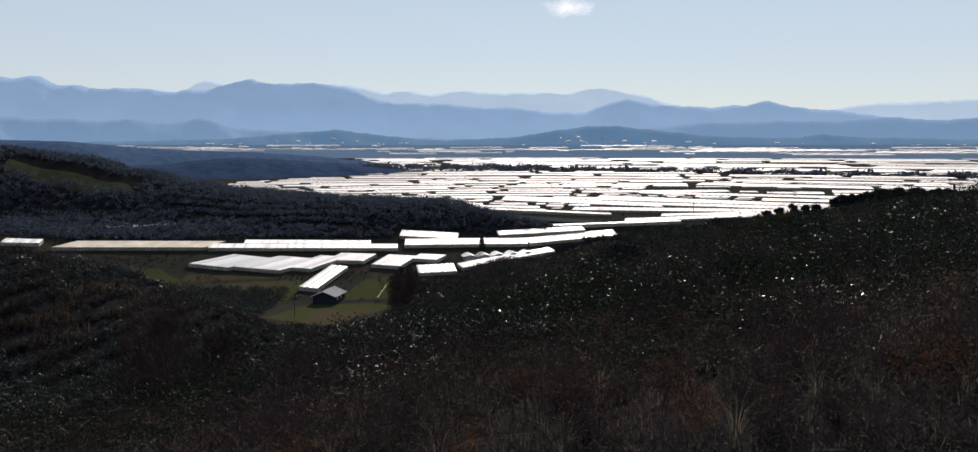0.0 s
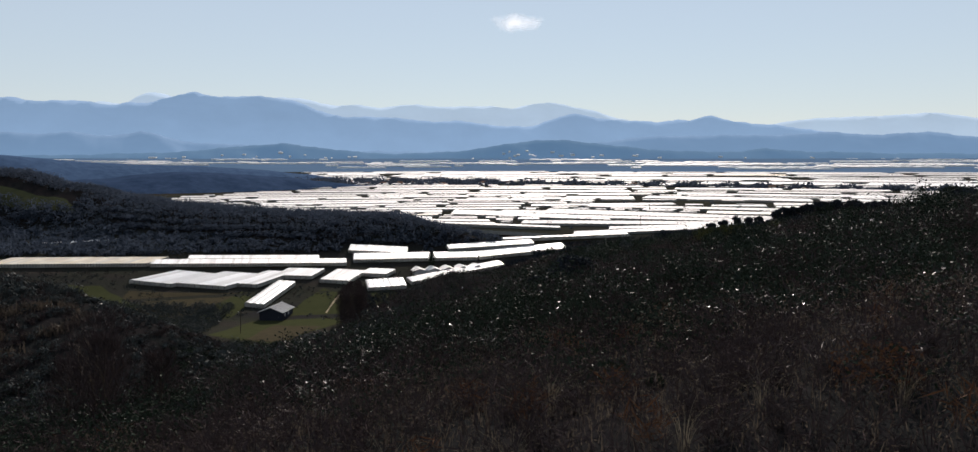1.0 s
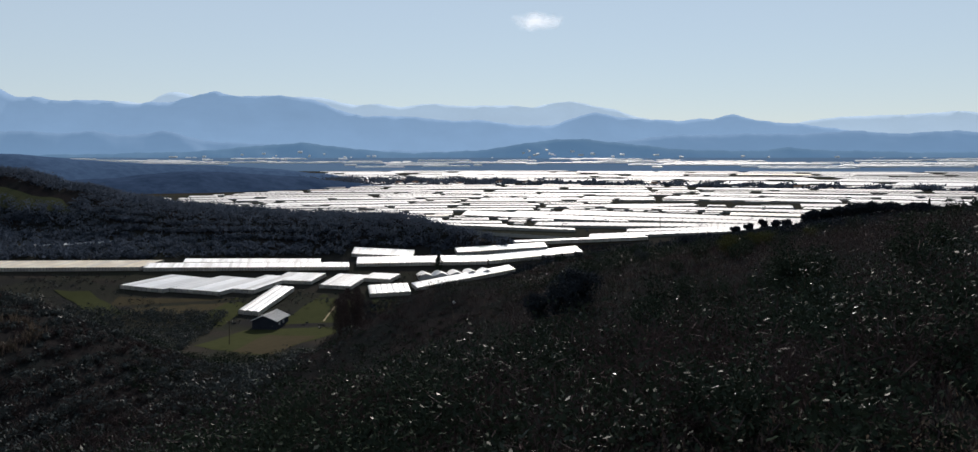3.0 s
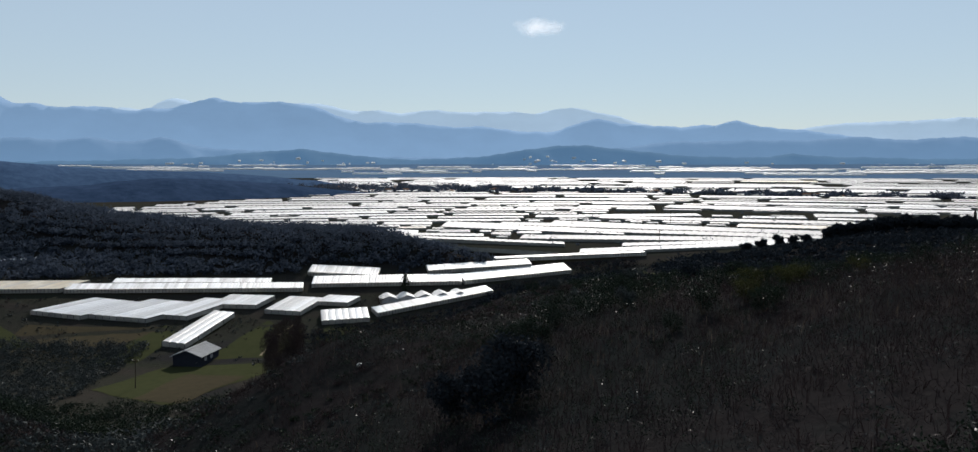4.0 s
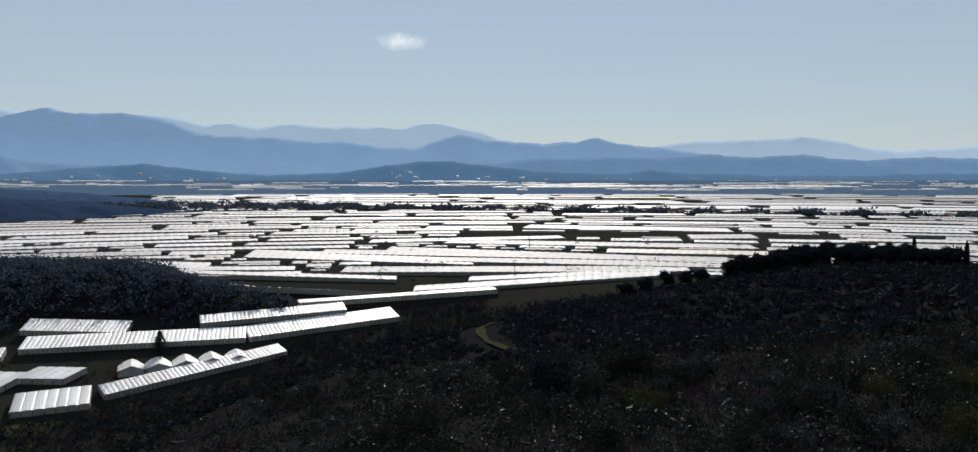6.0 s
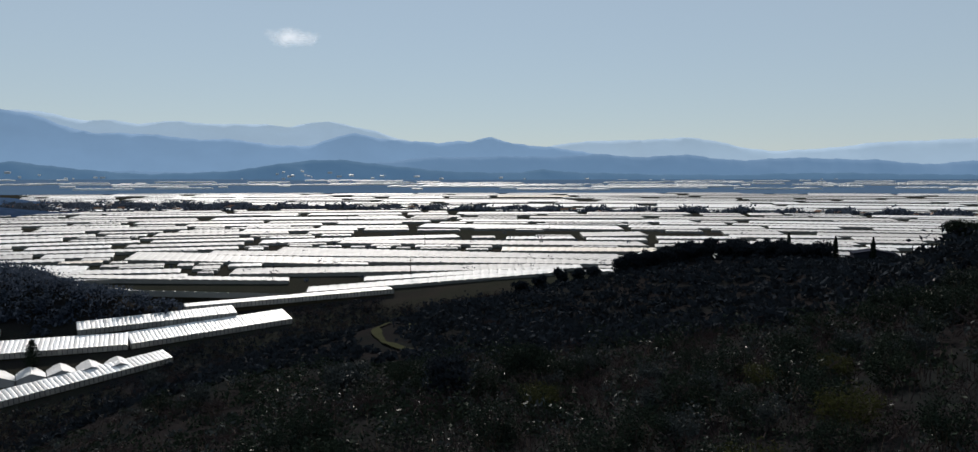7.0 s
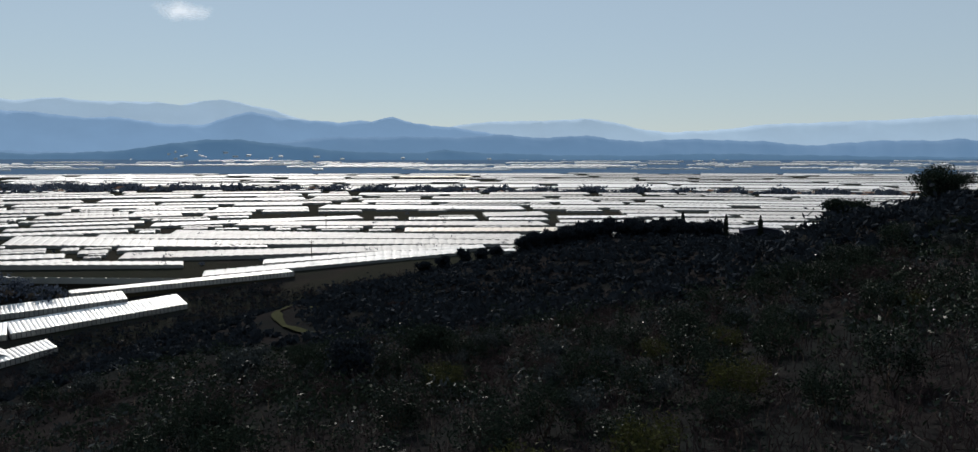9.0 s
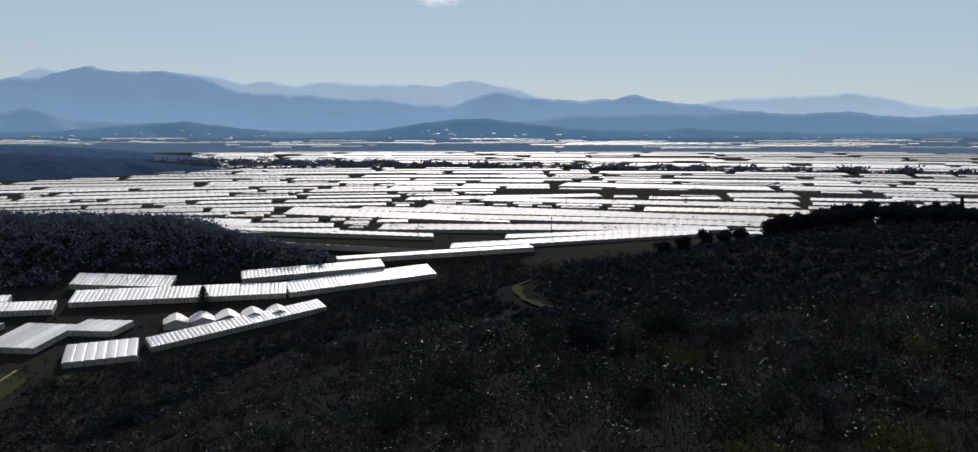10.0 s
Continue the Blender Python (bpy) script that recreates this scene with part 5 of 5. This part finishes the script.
# ---- clouds and trees that stand alone ----
def cloud(bear, rise, wide, tall, label):
    """A small billow of vapour, densest in its middle and torn at its rim."""
    m, t, b = material("cloud_vapour", (0.9, 0.9, 0.9), 1.0, 0, 0)
    # its sunlit brightness is put in as a glow of its own
    b.inputs["Emission Color"].default_value = (0.64, 0.63, 0.61, 1)
    b.inputs["Emission Strength"].default_value = 0.72
    co = t.nodes.new("ShaderNodeTexCoord").outputs["Object"]
    mp = node(t, "ShaderNodeMapping", Scale=(2 / wide, 0.0, 2 / tall))
    t.links.new(co, mp.inputs[0])
    ln = t.nodes.new("ShaderNodeVectorMath")
    ln.operation = "LENGTH"
    t.links.new(mp.outputs[0], ln.inputs[0])
    rag = t.nodes.new("ShaderNodeMath")
    rag.operation = "MULTIPLY_ADD"
    rag.inputs[1].default_value = 0.75
    t.links.new(noise_at(t, 0.014, 6, 0.6), rag.inputs[0])
    t.links.new(ln.outputs["Value"], rag.inputs[2])
    mx = t.nodes.new("ShaderNodeMixShader")
    t.links.new(ramp(t, rag.outputs[0], (0.42, (0.9, 0.9, 0.9)), (1.0, (0.0, 0.0, 0.0))), mx.inputs[0])
    t.links.new(t.nodes.new("ShaderNodeBsdfTransparent").outputs[0], mx.inputs[1])
    t.links.new(b.outputs[0], mx.inputs[2])
    t.links.new(mx.outputs[0], t.nodes["Material Output"].inputs[0])
    u, w = np.meshgrid(np.linspace(-1, 1, 40), np.linspace(-1, 1, 24))
    r = np.hypot(u, w)
    P = np.stack([u * wide * 0.6, -30 * np.cos(np.clip(r, 0, 1.4)) - 6 * np.sin(5 * u) * np.cos(4 * w), w * tall * 0.6], -1)
    d = 4300
    ob = tagged(new("cloud", grid_mesh("cloud", P, m)), label, "cloud", kind="structure")
    ob.matrix_basis = pose(d * math.sin(radians(bear)), d * math.cos(radians(bear)), EYE0 + d * rise, 0, 0, -bear)
    ob.visible_shadow = False
    return ob


cloud(5.4, 0.166, 440, 155, "small white puff of cloud in a clear sky")


def thin_tree(x, y, h, wide, label, seed, n=4200, fine=1.0):
    """A leafless tree: trunk and a fuzzy upright crown of fine twigs."""
    root = tagged(new("bare_poplar"), label, "tree", "bare trees by the field")
    root.matrix_basis = pose(x, y, ground_at(x, y) - 0.05)
    vs, fs, _ = branches(h, 0.13 * fine ** 2, 7, seed, 0.45, wide / h * 0.4)
    part("trunk", mesh_from("trunk", vs, fs, M_BARK, True), root)
    g = np.random.default_rng(seed)
    q = g.random(n) ** 0.8
    r = wide / 2 * np.sqrt(g.random(n)) * (0.55 + 0.6 * np.sin(3.0 * q)) * (1 + 0.25 * np.sin(9 * q + seed))
    u = g.random(n) * 6.28
    p = np.stack([r * np.cos(u), r * np.sin(u), h * (0.08 + 0.92 * q)], 1)
    d = np.stack([np.cos(u) * 0.4, np.sin(u) * 0.4, 1 + 0 * u], 1) + 0.35 * g.normal(size=(n, 3))
    b = np.cross(d, g.normal(size=(n, 3)))
    b *= 0.022 * fine / np.linalg.norm(b, axis=1)[:, None]
    part("crown", quads_mesh("crown", np.stack([p - d * 0.3 * fine, p + b, p + d * 0.3 * fine, p - b], 1), M_DRY), root)


for i, (tx, ty, th) in enumerate(((-24.0, 217, 11.5), (-25.6, 220, 10.4), (-22.2, 222, 11.0), (-24.6, 211, 10.6), (-21.4, 215, 10), (-26.0, 214, 9.8), (-22.8, 228, 10.8), (-24.8, 226, 10.8), (-23.4, 207, 10), (-21, 220, 10.2))):
    thin_tree(tx, ty, th, 3.0, "tall leafless brown tree at the edge of the field", 40 + i, 6000, 0.62)
thin_tree(-9.6, 270.6, 4.2, 4.0, "small bare tree beside the grey greenhouses", 52, 900, 0.5)
for i, (tx, ty, th, tw) in enumerate(((-12.0, 29.0, 4.6, 2.2), (-12.9, 30.5, 3.8, 1.8), (-11.2, 27.5, 3.6, 1.6), (-14.2, 31.5, 3.2, 1.6), (-10.1, 29.5, 2.8, 1.5))):
    thin_tree(tx, ty, th, tw, "dark leafless sapling on the near slope", 57 + i, 1500, 0.55)
for i, (tx, ty, th, tw) in enumerate(((125, 188, 3.6, 5.5), (134, 180, 5.2, 8.0), (142, 186, 4.6, 6))):
    tree("evergreen_oak", tx, ty, th, tw, M_LEAF, "dark dense evergreen oak on the hillside", 60 + i, leaves=9000, size=0.14, group="oaks on the hillside", full=26)


# shrubs that stand out from the scrub: stems and a leafy crown
def shrub(h, wide, mat, seed, leaves, size, label):
    root = tagged(new("shrub"), label, "shrub", "tall shrubs of the slope")
    g = random.Random(seed)
    tips = []
    for i in range(6):
        u = 6.28 * i / 6 + g.uniform(-0.3, 0.3)
        e = Vector((math.cos(u) * wide * 0.3, math.sin(u) * wide * 0.3, h * g.uniform(0.5, 0.8)))
        part("stem", mesh_from("stem", *tube((0, 0, -0.2), e, 0.05, 0.02, 5), M_BARK), root)
        tips.append(e)
    co = [leaf_cloud(e, (wide * g.uniform(0.2, 0.3), wide * g.uniform(0.2, 0.3), h * g.uniform(0.18, 0.28)), leaves // 10, size, seed * 13 + i, 0.1) for i, e in enumerate(tips)]
    co += [leaf_cloud((g.uniform(-0.3, 0.3) * wide, g.uniform(-0.3, 0.3) * wide, h * g.uniform(0.2, 0.5)), (wide * 0.25, wide * 0.25, h * 0.2), leaves // 10, size, seed * 17 + i, 0.1) for i in range(4)]
    part("crown", quads_mesh("crown", np.concatenate(co), mat), root)
    return root


KINDS = [shrub(2.4, 2.9, M_LEAF, 1, 1900, 0.078, "tall dark evergreen shrub with glinting leaves"), shrub(3.2, 3.0, M_LEAF, 2, 2100, 0.085, "tall dark evergreen shrub with glinting leaves"),
         shrub(2.0, 3.2, M_DRY, 3, 1200, 0.085, "dry brown shrub with few leaves"), shrub(2.6, 2.4, M_OLIVE, 4, 1700, 0.09, "grey-green shrub on the slope"), shrub(2.6, 3.4, M_MOSS, 6, 1900, 0.08, "yellow-green shrub on the slope")]
g = np.random.default_rng(15)
spots = [(62, 131, 1), (71, 128, 0), (78, 137, 1), (66, 142, 0), (84, 146, 2), (57, 140, 3), (50, 134, 0), (90, 140, 1), (75, 150, 3), (60, 152, 0), (45, 148, 1), (52, 160, 0), (68, 164, 1), (82, 166, 0), (96, 158, 2), (40, 136, 2), (36, 150, 0), (46, 172, 3), (60, 178, 1)]
spots += [(float(u), float(w), int(k)) for u, w, k in zip(g.uniform(22, 120, 48), g.uniform(128, 215, 48), g.integers(0, 4, 48))]
spots += [(4.5, 24, 0), (8.5, 27, 1), (12, 24, 0), (15.5, 27, 3), (18, 31, 1), (9, 33, 0), (21, 29, 2), (-3.5, 30, 0), (-8, 27, 3), (-11, 33, 0), (2, 38, 1), (-6.5, 19, 2), (-8.2, 18, 2)]
spots += [(float(u), float(w), int(k)) for u, w, k in zip(g.uniform(8, 34, 26), g.uniform(40, 74, 26), g.integers(0, 2, 26))]
# close clumps of tall evergreen shrubs
CLUMPS = [(50, 178, 4), (57, 168, 5), (65, 172, 5), (61, 146, 5), (71, 152, 6), (86, 157, 7), (95, 161, 6), (85, 143, 6), (78, 148, 5), (27, 133, 5), (36, 118, 4), (20, 125, 5), (43, 172, 4), (32, 152, 5), (46, 142, 4), (66, 162, 5), (107, 160, 5)]
for cu, cw, cn in CLUMPS:
    spots += [(cu + float(g.normal(0, 3.2)), cw + float(g.normal(0, 3.2)), int(g.choice([0, 1, 0, 1, 3]))) for _ in range(cn)]
spots += [(46.5, 128, 4), (49, 131, 4), (44, 131, 4), (64, 150, 4), (67, 147, 4), (40, 121, 4), (58, 136, 4), (78, 142, 4), (52, 158, 4)]
spots = [q for q in spots if not (q[0] > 84 and q[1] > 188) and from_track(q[0], q[1]) > 15]
used = set()
for u, w, k in spots:
    if not bool(on_spur(np.array([u]), np.array([w]))[0]):
        continue
    near = 0.55 if w < 45 else 1.0
    m = pose(u, w, ground_at(u, w) - 0.05, 0, 0, float(g.uniform(0, 360))) @ Matrix.Scale(near * float(g.uniform(0.7, 1.1)), 4)
    if k not in used:
        used.add(k)
        KINDS[k].matrix_basis = m
    else:
        ob = copy_thing(KINDS[k], m)
        ob.matrix_basis = m


# trees that rise out of the scrub below the way, in loose clumps
def below_crest(x, y, top):
    """Whether a treetop stays under the crest from both ends of the way."""
    for ex, ey, ez, at, least in ((0, 0, 42, (-10, 0, 10, 20, 31), (0.2, 0.165, 0.135, 0.11, 0.085)), (31, 107, 41, (-20, 0, 11, 25, 40, 55), (0.27, 0.21, 0.17, 0.14, 0.125, 0.10))):
        r, b = math.hypot(x - ex, y - ey), math.degrees(math.atan2(x - ex, y - ey))
        if y > ey and (ez - top) / r < np.interp(b, at, least):
            return False
    return True


WOOD = [tree("slope_tree", 48, 168, 4.4, 3.6, M_FARSCRUB, "dark evergreen tree rising out of the scrub", 150, leaves=3000, size=0.16, group="trees of the slope", full=24),
        tree("slope_tree", 56, 172, 3.6, 3.8, M_LEAF, "dark glossy-leaved tree rising out of the scrub", 151, leaves=3400, size=0.12, group="trees of the slope", full=26),
        tree("slope_tree", 41, 176, 3.2, 3.4, M_OLIVE, "grey-green olive tree on the slope", 152, leaves=2600, size=0.13, group="trees of the slope", full=20)]
g = np.random.default_rng(23)
made = 0
for _ in range(1500):
    u, w, k, size = float(g.uniform(-4, 150)), float(g.uniform(128, 240)), int(g.choice([0, 0, 1, 1, 2])), float(g.uniform(0.55, 1.1))
    z = ground_at(u, w)
    if made < 120 and swell(u, w, 0.11) > 0.05 and from_track(u, w) > 9 and terrain(np.array([u]), np.array([w]))[1][0] > 0.6 and below_crest(u, w, z + 4 * size):
        copy_thing(WOOD[k], pose(u, w, z - 0.05, 0, 0, float(g.uniform(0, 360))) @ Matrix.Scale(size, 4))
        made += 1
for u, w, size in ((15.5, 101, 1.0), (17.8, 104, 1.15), (13.2, 104, 0.8)):
    copy_thing(WOOD[0], pose(u, w, ground_at(u, w) - 0.05, 0, 0, 40 * w) @ Matrix.Scale(size, 4))


# arching tufts of pale dry grass
def tuft(x, y, h, seed):
    g = np.random.default_rng(seed)
    n, seg = 26, 6
    ang, lean, tall = g.uniform(0, 6.28, n), g.uniform(0.3, 1.0, n) * h * 0.9, g.uniform(0.55, 1.0, n) * h
    quads = []
    for i in range(n):
        d = np.array([math.cos(ang[i]), math.sin(ang[i]), 0])
        sd = np.array([-d[1], d[0], 0]) * 0.0045
        pts = [d * lean[i] * q ** 2 + np.array([0, 0, tall[i] * (1.5 * q - 0.75 * q * q)]) + d * 0.05 for q in np.linspace(0, 1, seg + 1)]
        for j in range(seg):
            w0, w1 = 1 - j / seg * 0.8, 1 - (j + 1) / seg * 0.8
            quads.append([pts[j] - sd * w0, pts[j] + sd * w0, pts[j + 1] + sd * w1, pts[j + 1] - sd * w1])
    ob = tagged(new("grass_tuft", quads_mesh("grass_tuft", np.array(quads), M_PALEGRASS)), "arching tuft of pale dry grass", "grass", "tufts of dry grass")
    ob.matrix_basis = pose(x, y, ground_at(x, y) - 0.03)


for i, (u, w) in enumerate(((-3.6, 8.2), (-2.6, 8.8), (-3.1, 9.9), (-1.7, 8.6), (-4.4, 10.6), (-2.2, 10.8), (-0.6, 9.2), (-5.4, 11.8), (0.8, 8.8), (2.6, 8.3), (3.9, 9.4), (5.2, 8.6), (1.6, 11.5))):
    tuft(u, w, 0.75 + 0.3 * ((i * 7) % 5) / 5, 100 + i)


def strip(name, line, wide, mat, label, lift=0.12):
    """A narrow strip of ground along a line of places."""
    pts = np.array(line, float)
    t = np.linspace(0, len(pts) - 1, 40)
    c = np.stack([np.interp(t, np.arange(len(pts)), pts[:, k]) for k in (0, 1)], 1)
    d = np.gradient(c, axis=0)
    d /= np.linalg.norm(d, axis=1)[:, None]
    nrm = np.stack([-d[:, 1], d[:, 0]], 1)
    P = np.zeros((5, 40, 3))
    for j, q in enumerate(np.linspace(-0.5, 0.5, 5)):
        P[j, :, :2] = c + nrm * (wide * q * (0.8 + 0.35 * np.sin(3 * t + 5 * q)))[:, None]
    P[..., 2] = terrain(P[..., 0], P[..., 1])[0] + lift
    return tagged(new(name, grid_mesh(name, P, mat)), label, "track", kind="structure")


strip("track", TRACK, 1.5, M_TRACKGRASS, "grassy track bending over the hillside", 0.25)
strip("track", [(62, 238), (60, 230), (58.3, 222)], 1.3, M_TRACKGRASS, "short grassy spur of the track", 0.25)
strip("track", [(-32.6, 234), (-32.2, 243.4), (-31.2, 251.1), (-30.1, 257.2)], 0.7, M_TRACK, "pale winding edge of a lane beside the field")


def rock(x, y, r, seed):
    bm = bmesh.new()
    bmesh.ops.create_icosphere(bm, subdivisions=3, radius=r)
    for v in bm.verts:
        v.co *= 1 + 0.35 * noise.noise(v.co * 1.3 / r + Vector((seed, 0, 0)))
        v.co.z *= 0.7
    me = bpy.data.meshes.new("rock")
    bm.to_mesh(me)
    bm.free()
    me.materials.append(M_PALE)
    ob = tagged(new("rock", me), "pale bare rock among dark scrub", "rock")
    ob.matrix_basis = pose(x, y, ground_at(x, y) + r * 0.25)


rock(3.6, 128, 0.3, 1)

# houses: small pale cottages of the plain, and low ones on the hill crest
def house(name, w, d, e, r, wall, roof, label, group):
    root = tagged(new(name), label, "house", group)
    v = [(0, 0, 0), (w, 0, 0), (w, 0, e), (w / 2, 0, e + r), (0, 0, e)]
    v += [(a, b + d, c) for a, b, c in v]
    part("wall", mesh_from("wall", v, [(0, 1, 2, 3, 4), (9, 8, 7, 6, 5), (0, 5, 6, 1), (1, 6, 7, 2), (4, 9, 5, 0)], wall), root)
    for side in (-1, 1):
        x1 = w / 2 + side * (w / 2 + 0.3)
        v = [(x1, -0.3, e - 0.2), (w / 2, -0.3, e + r), (w / 2, d + 0.3, e + r), (x1, d + 0.3, e - 0.2)]
        v = [(a, b, c + 0.2) for a, b, c in v] + [(a, b, c + 0.05) for a, b, c in v]
        part("roof", mesh_from("roof", v, [(0, 1, 2, 3), (7, 6, 5, 4), (0, 4, 5, 1), (1, 5, 6, 2), (2, 6, 7, 3), (3, 7, 4, 0)], roof), root)
    for q in (0.25, 0.65):
        part("window", box_mesh("window", M_DARKWALL, w * q - 0.4, w * q + 0.4, -0.04, 0.02, 1.0, 2.0), root)
    part("door", box_mesh("door", M_BARK, w * 0.47 - 0.4, w * 0.47 + 0.4, -0.05, 0.02, 0, 2.0), root)
    return root


cottage = house("cottage", 8, 10, 3.4, 2.0, M_PALE, M_TILE, "pale rendered cottage among trees on the plain", "cottages of the plain")
cottage.matrix_basis = pose(-60, 900, 19) @ Matrix.Scale(0.7, 4)
for i in range(96):
    deg = float(g.uniform(-17, 3)) if i < 66 else float(g.uniform(3, 50))
    r = float(plain_distance(belt_mid(deg) + g.normal(0, 0.6) * belt_half(deg)))
    copy_thing(cottage, pose(r * math.sin(radians(deg)), r * math.cos(radians(deg)), 19, 0, 0, float(g.uniform(0, 360))) @ Matrix.Scale(float(g.uniform(0.4, 0.8)), 4))
for i, (u, w, sz, tn) in enumerate(((127, 240.5, 0.8, -28), (137, 233, 0.7, -30), (144, 228, 0.9, -33))):
    ob = house("hill_house", 8, 5, 2.9, 0.5, M_DARKWALL, M_DARKWALL, "low dark flat-roofed house among trees on the hill crest", "houses on the crest")
    ob.matrix_basis = pose(u, w, ground_at(u, w) - 0.9, 0, 0, tn) @ Matrix.Scale(sz, 4)
# the grove that ends the row of round trees
for i, (th, tw) in enumerate(((3.3, 3.0), (3.6, 3.4), (3.0, 3.2))):
    first = tree("grove_tree", 105.5 + 2.2 * i, 247.5, th, tw, M_FARSCRUB, "dark evergreen tree in a dense grove on the crest", 130 + i, leaves=2600, size=0.2, group="grove on the crest", full=22)
    for q in range(13):
        u = 106.5 + 2.6 * q + float(g.uniform(-0.8, 0.8))
        w = float(np.interp(u, (104, 118, 131, 143), (248, 245.5, 237, 228))) - 2.6 * i + float(g.uniform(-1, 1))
        copy_thing(first, pose(u, w, ground_at(u, w) - 0.05, 0, 0, float(g.uniform(0, 360))) @ Matrix.Scale(float(g.uniform(0.75, 1.05)), 4))
for i, (u, w, h) in enumerate(((134.5, 234.5, 5.4), (141, 229.5, 5.0), (146.5, 226, 4.8))):
    cypress(u, w, h, 1.1, "narrow dark cypress beside a house on the crest", 80 + i)
for i, (u, w, h) in enumerate(((160, 210.2, 3), (163.7, 202.7, 3))):
    tree("umbrella_pine", u, w, h, 4.5, M_LEAF, "flat-topped pine on the hill crest", 90 + i, leaves=2400, size=0.16, group="pines on the crest")
